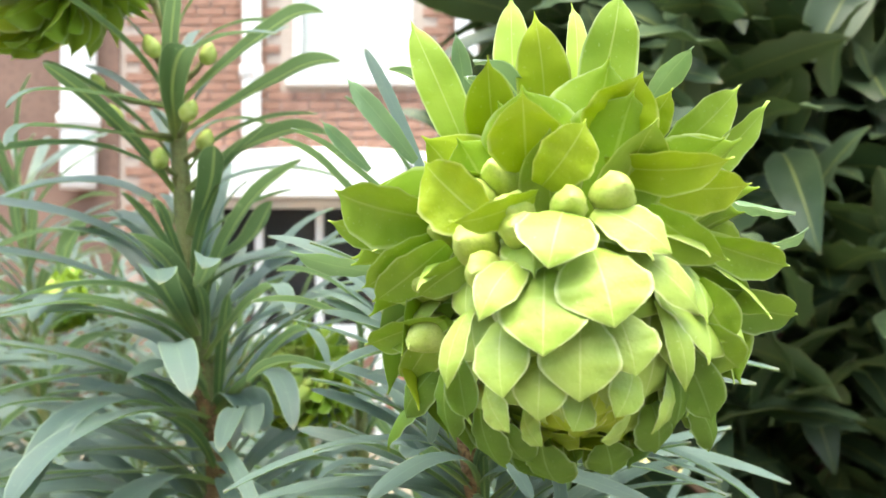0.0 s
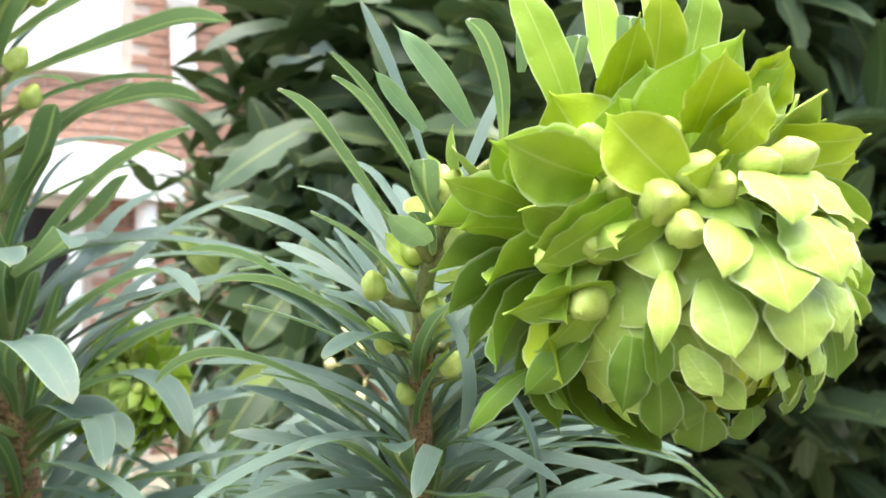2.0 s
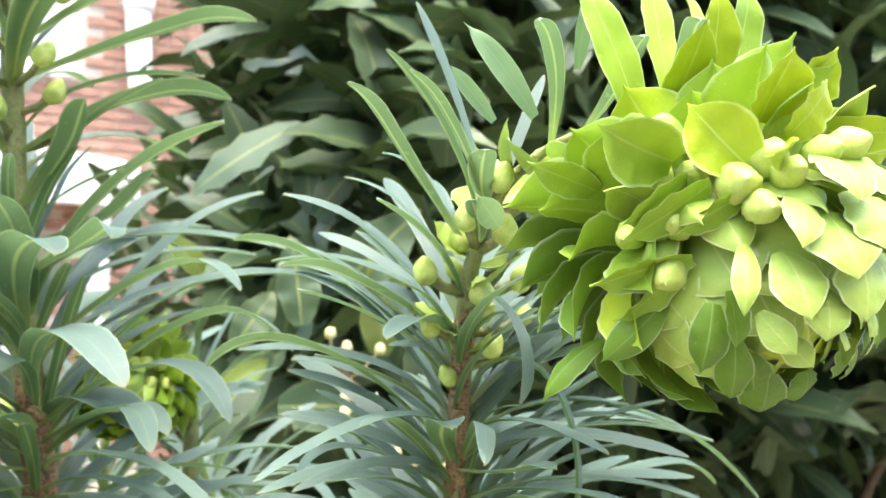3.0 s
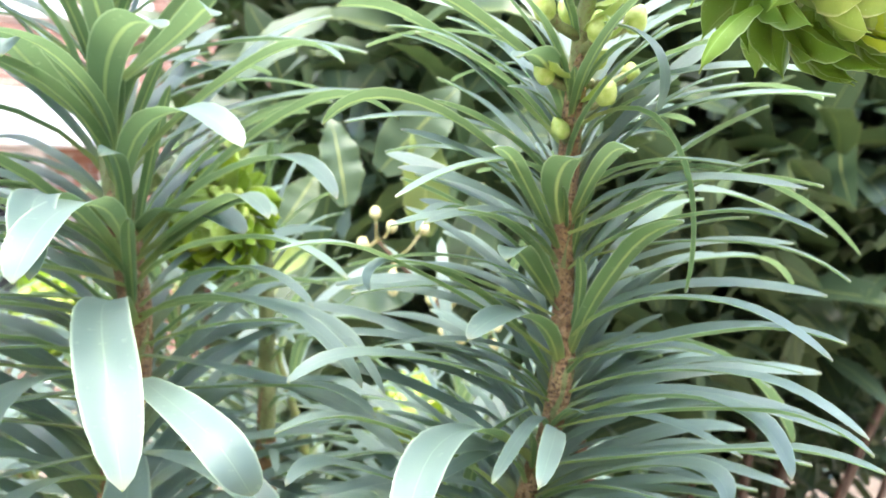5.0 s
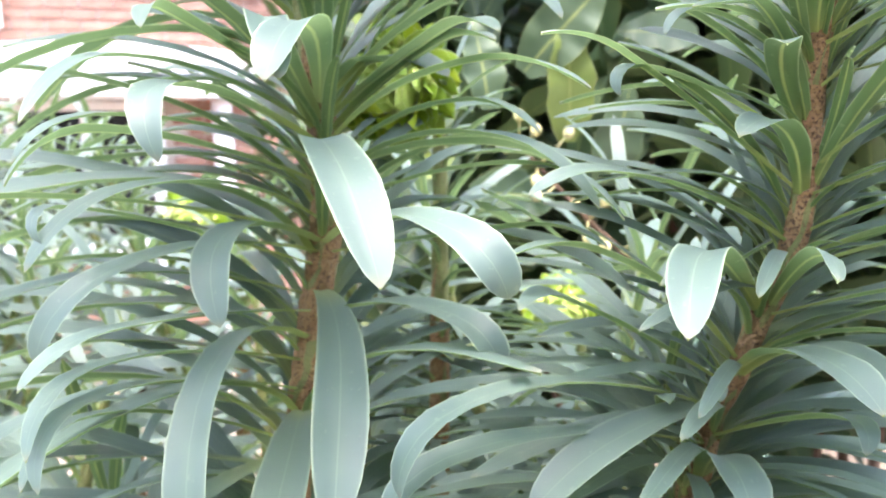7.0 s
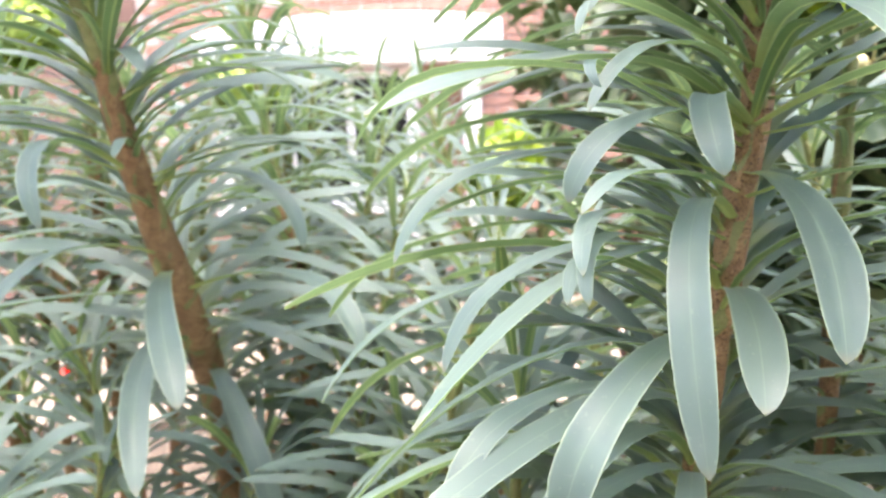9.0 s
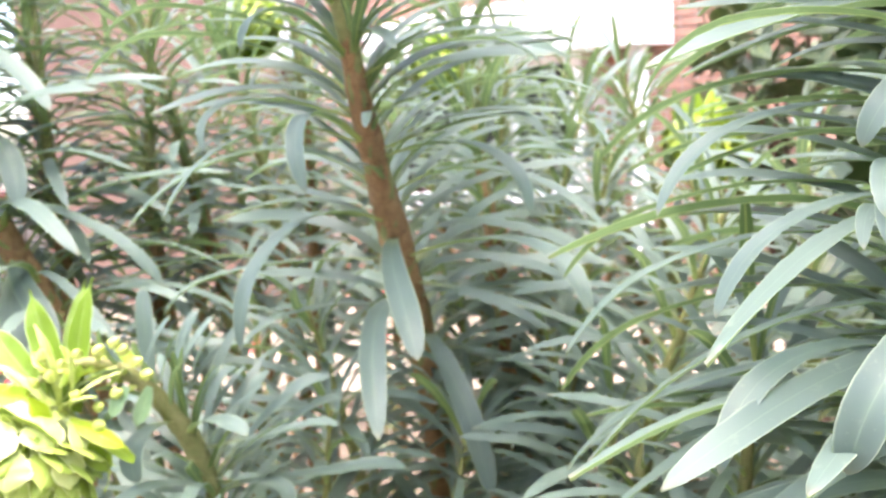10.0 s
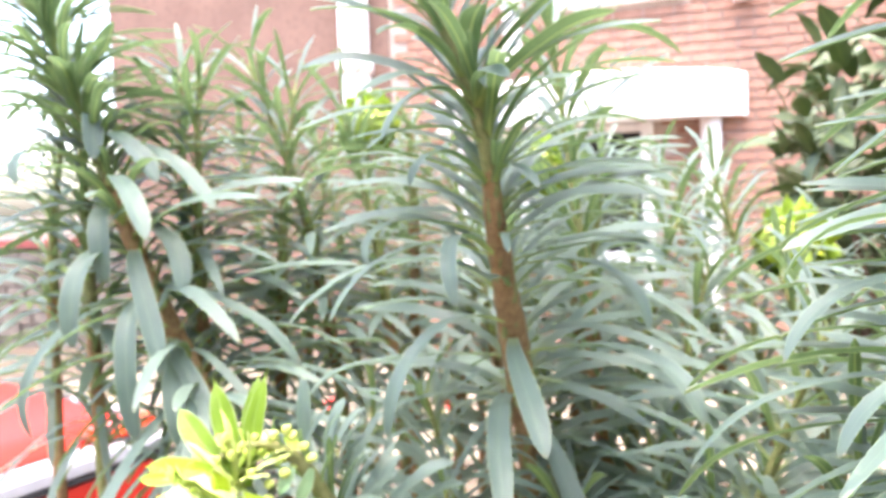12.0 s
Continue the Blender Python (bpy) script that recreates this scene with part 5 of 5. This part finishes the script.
def laurel_bush(label, inside, trunk, near, many, seed):
    """A bush: stems from the ground, twigs, leaves near its face as parts and the rest as one mass."""
    r = np.random.RandomState(seed)
    ob = thing("laurel_bush", Vector(trunk), label, "bush")
    base = Vector(trunk)
    spots = []
    while len(spots) < near + many:
        p = Vector((r.uniform(inside[0], inside[1]), r.uniform(inside[2], inside[3]), r.uniform(inside[4], inside[5])))
        edge = inside[0] + 0.17 * (p.y - inside[2]) + 0.08 * noise.noise(p * 5)
        mid, half = Vector([0.5 * (inside[2 * i] + inside[2 * i + 1]) for i in range(3)]), [0.5 * (inside[2 * i + 1] - inside[2 * i]) for i in range(3)]
        if sum(abs((p[i] - mid[i]) / half[i]) ** 5 for i in range(3)) > 1.0 + 0.5 * noise.noise(p * 3):
            continue
        if p.x > edge and p.y > inside[2] + 1.1 * max(0.0, 1.4 - p.z) + 0.1 * noise.noise(p * 4 + Vector((9, 0, 0))):
            spots.append(p)
    for i in range(16):
        tip = spots[i * 7]
        mid = base.lerp(tip, 0.5) + Vector((r.uniform(-0.1, 0.1), r.uniform(-0.1, 0.1), 0.05))
        pts = curve_through([base + Vector((r.uniform(-0.1, 0.1), r.uniform(-0.1, 0.1), -0.02)), mid, tip], 6)
        hung("branch", tube("branch", [p - base for p in pts], [0.014 * (1 - 0.8 * j / len(pts)) for j in range(len(pts))], M_TWIG, 7), ob, Matrix.Translation(base))
    spots.sort(key=lambda p: p.y + 0.35 * p.x)
    for p in spots[:near]:
        m = Matrix.Translation(p) @ pose(0, 0, 0, r.uniform(-50, 50), r.uniform(-75, 40), r.uniform(0, 360)) @ Matrix.Scale(r.uniform(0.085, 0.13), 4)
        hung("leaf", LAUREL[r.randint(8)], ob, m)
    small = [laurel_leaf(q + 20, 4, 2) for q in range(5)]
    data = []
    for me in small:
        co = np.empty(len(me.vertices) * 3)
        me.vertices.foreach_get("co", co)
        data.append((co.reshape(-1, 3), [tuple(p.vertices) for p in me.polygons], [p.material_index for p in me.polygons]))
    verts, faces, slots = [], [], []
    for p in spots[near:]:
        co, fc, sl = data[r.randint(5)]
        m = np.array(pose(0, 0, 0, r.uniform(-50, 50), r.uniform(-75, 40), r.uniform(0, 360)).to_3x3()) * r.uniform(0.085, 0.13)
        o = len(verts)
        verts += [tuple(v) for v in co @ m.T + np.array(p - base)]
        faces += [tuple(a + o for a in f) for f in fc]
        slots += sl
    # the margin and rib follow from each leaf's own lattice
    k = 3
    per = len(data[0][0])
    lattice = [((j % k) / (k - 1) * 0.98 + 0.01, (j % (per // 2)) / (per // 2)) for j in range(per)]
    uv = lattice * (len(spots) - near)
    mass = hung("foliage", meshed("foliage", verts, faces, [M_LAUREL, M_LAUREL_LOW], slots, uv), ob, Matrix.Translation(base), "dense dark green laurel leaves")
    tagged(mass, kind="stuff")
    return ob, spots


bush, spots = laurel_bush("dark green laurel bush with wavy-edged leaves and small buds", (0.02, 1.6, 0.56, 1.5, 0.5, 2.3), (0.75, 0.95, 0.0), 300, 15500, 5)
laurel_bush("low laurel bush before the brick house", (-0.05, 0.7, 1.7, 2.4, 0.3, 1.72), (0.3, 2.05, 0.0), 60, 700, 6)
r = np.random.RandomState(8)
BERRY = globe("laurel_bud", 0.0042, M_BERRY, 8, 6, 1.1)
M_LAUREL_YOUNG = leafy("laurel_young", (0.15, 0.21, 0.05), (0.26, 0.33, 0.09), (0.45, 0.48, 0.15), (0.3, 0.34, 0.12), 0.35, 0.03, 0.3, 0.5, through_leaf=(0.7, 0.8, 0.2))
YOUNG = [blade("young_leaf", 1.0, -0.06 * q, 12, 0.4, [M_LAUREL_YOUNG, M_LAUREL_YOUNG], 14, 6, 0.012, 0.2, 0.02, 0.15 * q, 0.04, "oval", 0.5, 0.2, q) for q in range(3)]
PALE = [blade("pale_leaf", 1.0, -0.05 * q, 10, 0.5, [M_LAUREL, M_LAUREL_LOW], 14, 6, 0.012, 0.15, 0.02, -0.15 * q, -0.03, "oval", 0.5, 0.22, q + 7) for q in range(3)]
for k, (x, z, u, w) in enumerate(((0.074, 1.415, 0.066, 1.478), (0.135, 1.392, 0.128, 1.48), (0.062, 1.357, 0.14, 1.353), (0.178, 1.228, 0.165, 1.291), (0.02, 1.371, 0.058, 1.389), (0.008, 1.45, -0.018, 1.476), (0.24, 1.468, 0.18, 1.47), (0.165, 1.36, 0.172, 1.43), (0.03, 1.4, 0.06, 1.44), (0.1, 1.44, 0.15, 1.5))):
    d = Vector((u - x, -0.025 if k % 2 else 0.012, w - z))
    f = Vector((0.1 * (-1) ** k, -1, 0.25))
    n = (f - d * (f.dot(d) / d.length_squared)).normalized()
    turn = Matrix((d.normalized(), n.cross(d.normalized()), n)).transposed().to_4x4()
    hung("leaf", (YOUNG if k in (1, 4, 5) else PALE)[k % 3], bush, Matrix.Translation((x, 0.555 + 0.006 * (k % 3), z)) @ turn @ Matrix.Scale(d.length, 4))
RUNG = [Vector((0.1, 0.565, 1.39)), Vector((0.151, 0.56, 1.335)), Vector((0.188, 0.565, 1.303)), Vector((0.253, 0.6, 1.254))]
twig = hung("bud_spray", tube("bud_spray", [p - RUNG[0] for p in curve_through(RUNG, 4)], [0.0013 + 0.0002 * i for i in range(13)], M_TWIG, 7), bush, Matrix.Translation(RUNG[0]), "red-brown laurel twig with pale round buds")
for k, (x, z) in enumerate(((0.104, 1.4), (0.129, 1.398), (0.092, 1.41), (0.104, 1.365), (0.104, 1.355), (0.157, 1.349), (0.133, 1.347), (0.143, 1.323), (0.157, 1.316), (0.184, 1.309), (0.187, 1.323), (0.082, 1.389))):
    p = Vector((x, 0.545, z))
    q = min(curve_through(RUNG, 4), key=lambda o: (o - p).length)
    hung("bud_stalk", tube("bud_stalk", [Vector(), (q - p) * 0.5 + Vector((0, 0, -0.003)), q - p], [0.0006, 0.0007, 0.0009], M_BERRY, 6), twig, Matrix.Translation(p))
    hung("bud", BERRY, twig, Matrix.Translation(p))

# ---- red flowers before the house ----
M_PETAL = plain("red_petal", (0.6, 0.03, 0.03), (0.72, 0.07, 0.06), 3, 0.5, bump=0.1)
PETAL = [blade("petal", 1.0, -0.1, 30, 0.8, [M_PETAL, M_PETAL], 5, 2, 0.03, 0.2, 0.0, 0.0, 0, "bract", 0.5, 0.05, q) for q in range(2)]


def red_flower(x, y, z, seed):
    r = np.random.RandomState(seed)
    base, top = Vector((x + 0.02, y + 0.04, 0.0)), Vector((x, y, z))
    ob = thing("red_flower", base, "red flower on a thin green stalk behind the spurge", "flower", "red flowers before the house")
    hung("stalk", tube("stalk", [p - base for p in curve_through([base, base.lerp(top, 0.5) + Vector((0.01, 0, 0)), top], 5)], [0.006] * 11, M_STEM, 7), ob, Matrix.Translation(base))
    for i in range(14):
        hung("petal", PETAL[i % 2], ob, Matrix.Translation(top) @ pose(0, 0, 0, 0, r.uniform(-70, 20), i * 137.5) @ Matrix.Scale(r.uniform(0.03, 0.045), 4))
    for i in range(5):
        hung("leaf", LAUREL[i], ob, Matrix.Translation(base.lerp(top, 0.3 + 0.12 * i)) @ pose(0, 0, 0, 0, -20, i * 137.5) @ Matrix.Scale(0.07, 4))


for k, (x, y, z) in enumerate(((-0.92, 2.2, 0.75), (-1.32, 2.2, 0.72), (-0.91, 2.2, 0.87), (-0.98, 2.3, 0.8))):
    red_flower(x, y, z, k)

# ---- red car ----
def car():
    ob = thing("car", (-4.24, 2.2, 0.0), "red hatchback car parked behind the flower bed", "car")
    turn = Matrix.Translation((-4.24, 2.2, 0.0)) @ pose(0, 0, 0, 0, 0, 165.5)
    prof = [(-1.85, 0.25), (-1.9, 0.45), (-1.86, 0.54), (-1.6, 0.575), (-0.75, 0.63), (-0.2, 1.24), (0.9, 1.45), (1.55, 1.05), (1.85, 0.85), (1.9, 0.5), (1.85, 0.25)]
    bm = bmesh.new()
    sides = []
    for y, pin in ((-0.8, 0.1), (-0.72, 0.0), (0.72, 0.0), (0.8, 0.1)):
        sides.append([bm.verts.new((x * (1 - 0.02 * (pin > 0)), y * (1 - 0.16 * max(0, z - 0.95) / 0.5), z - (0.02 if pin else 0))) for x, z in prof])
    for a, b in zip(sides, sides[1:]):
        for i in range(len(prof)):
            j = (i + 1) % len(prof)
            bm.faces.new((a[i], a[j], b[j], b[i]))
    bm.faces.new(sides[0][::-1]); bm.faces.new(sides[-1])
    bmesh.ops.recalc_face_normals(bm, faces=bm.faces)
    bmesh.ops.bevel(bm, geom=list(bm.edges), offset=0.035, segments=3, affect="EDGES")
    me = bpy.data.meshes.new("body")
    bm.to_mesh(me); bm.free()
    me.materials.append(M_RED)
    for p in me.polygons:
        p.use_smooth = True
    hung("body", me, ob, turn)
    for y in (-0.795, 0.795):
        s = 1 if y > 0 else -1
        for a, b, c, d in ((-0.75, -0.25, -0.1, 0.3), (0.36, 0.36, 0.85, 1.2)):
            v = [(a, 1.0), (b, 1.36), (c, 1.37), (d, 1.02)] if a < 0 else [(a, 1.02), (b, 1.37), (c, 1.37), (d, 1.05)]
            q = [(x, s * (0.815 - 0.26 * max(0, z - 0.95)), z) for x, z in v] + [(x, s * (0.8 - 0.26 * max(0, z - 0.95)), z) for x, z in v]
            hung("side_window", meshed("side_window", q, [(0, 1, 2, 3), (7, 6, 5, 4), (0, 4, 5, 1), (1, 5, 6, 2), (2, 6, 7, 3), (3, 7, 4, 0)], [M_CARGLASS], smooth=False), ob, turn)
        hung("rubbing_strip", boxed("rubbing_strip", (-1.72, min(y, y + s * 0.03), 0.47), (1.5, max(y, y + s * 0.03), 0.57), M_GREY, 0.008), ob, turn)
        hung("sill_trim", boxed("sill_trim", (-1.72, min(y, y + s * 0.035), 0.445), (1.5, max(y, y + s * 0.035), 0.467), M_BLACK, 0.006), ob, turn)
        for x in (-1.2, 1.2):
            wheel = hung("wheel", tube("wheel", [Vector((0, -0.1, 0)), Vector((0, -0.09, 0)), Vector((0, 0.09, 0)), Vector((0, 0.1, 0))], [0.26, 0.29, 0.29, 0.26], M_BLACK, 28), ob, turn @ Matrix.Translation((x, s * 0.74, 0.29)))
            hung("rim", tube("rim", [Vector((0, -0.105, 0)), Vector((0, 0.105, 0))], [0.18, 0.18], M_GREY, 20), wheel, turn @ Matrix.Translation((x, s * 0.74, 0.29)))
        hung("tail_light", boxed("tail_light", (-1.93, min(s * 0.5, s * 0.79), 0.535), (-1.8, max(s * 0.5, s * 0.79), 0.585), M_AMBER, 0.02), ob, turn)
    hung("bumper", boxed("bumper", (-1.97, -0.77, 0.24), (-1.84, 0.77, 0.47), M_RED, 0.03), ob, turn)
    hung("bumper_strip", boxed("bumper_strip", (-1.985, -0.775, 0.474), (-1.85, 0.775, 0.53), M_GREY, 0.01), ob, turn)
    hung("bumper_seal", boxed("bumper_seal", (-1.98, -0.77, 0.45), (-1.86, 0.77, 0.471), M_BLACK, 0.004), ob, turn)


car()

# ---- bricks and slabs last ----
def brickwork():
    r = np.random.RandomState(2)
    base = [boxed("brick_%d" % i, (0.005, 0, 0.005), (0.215 + 0.002 * i, 0.02, 0.0665), M_BRICK, 0.002) for i in range(3)]
    near, verts, faces = [], [], []
    q = [(0.005, 0, 0.005), (0.215, 0, 0.005), (0.215, 0, 0.0665), (0.005, 0, 0.0665), (0.005, 0.02, 0.005), (0.215, 0.02, 0.005), (0.215, 0.02, 0.0665), (0.005, 0.02, 0.0665)]
    ff = [(0, 1, 2, 3), (0, 4, 5, 1), (1, 5, 6, 2), (2, 6, 7, 3), (3, 7, 4, 0)]
    for row in range(int(7.0 / 0.075)):
        z = row * 0.075
        for col in range(-23, 27):
            x = col * 0.225 + (0.1125 if row % 2 else 0)
            if x < -2.56 or any(o[0] - 0.02 < x + 0.21 and x < o[1] + 0.02 and o[2] - 0.03 < z + 0.07 and z < o[3] for o in OPEN):
                continue
            y = WALL - 0.008 + r.uniform(-0.002, 0.002)
            if -1.0 < x < 0.75 and 0.6 < z < 3.4 and len(near) < 300 and (1.2 < z < 2.9):
                near.append((x, y, z))
            else:
                o = len(verts)
                verts += [(x + a, y + b, z + c) for a, b, c in q]
                faces += [tuple(i + o for i in f) for f in ff]
    for x, y, z in near:
        hung("brick", base[r.randint(3)], wall, Matrix.Translation((x, y, z)))
    tagged(hung("brickwork", meshed("brickwork", verts, faces, [M_BRICK], smooth=False), wall, Matrix(), "orange-red bricks in courses"), kind="stuff")


brickwork()
slab = boxed("slab", (0.006, 0.006, 0), (0.594, 0.594, 0.03), M_PAVE, 0.004)
for i in range(-8, 6):
    for j in range(4):
        hung("slab", slab, pavement, Matrix.Translation((i * 0.6, 3.62 + j * 0.6, 0.032)))
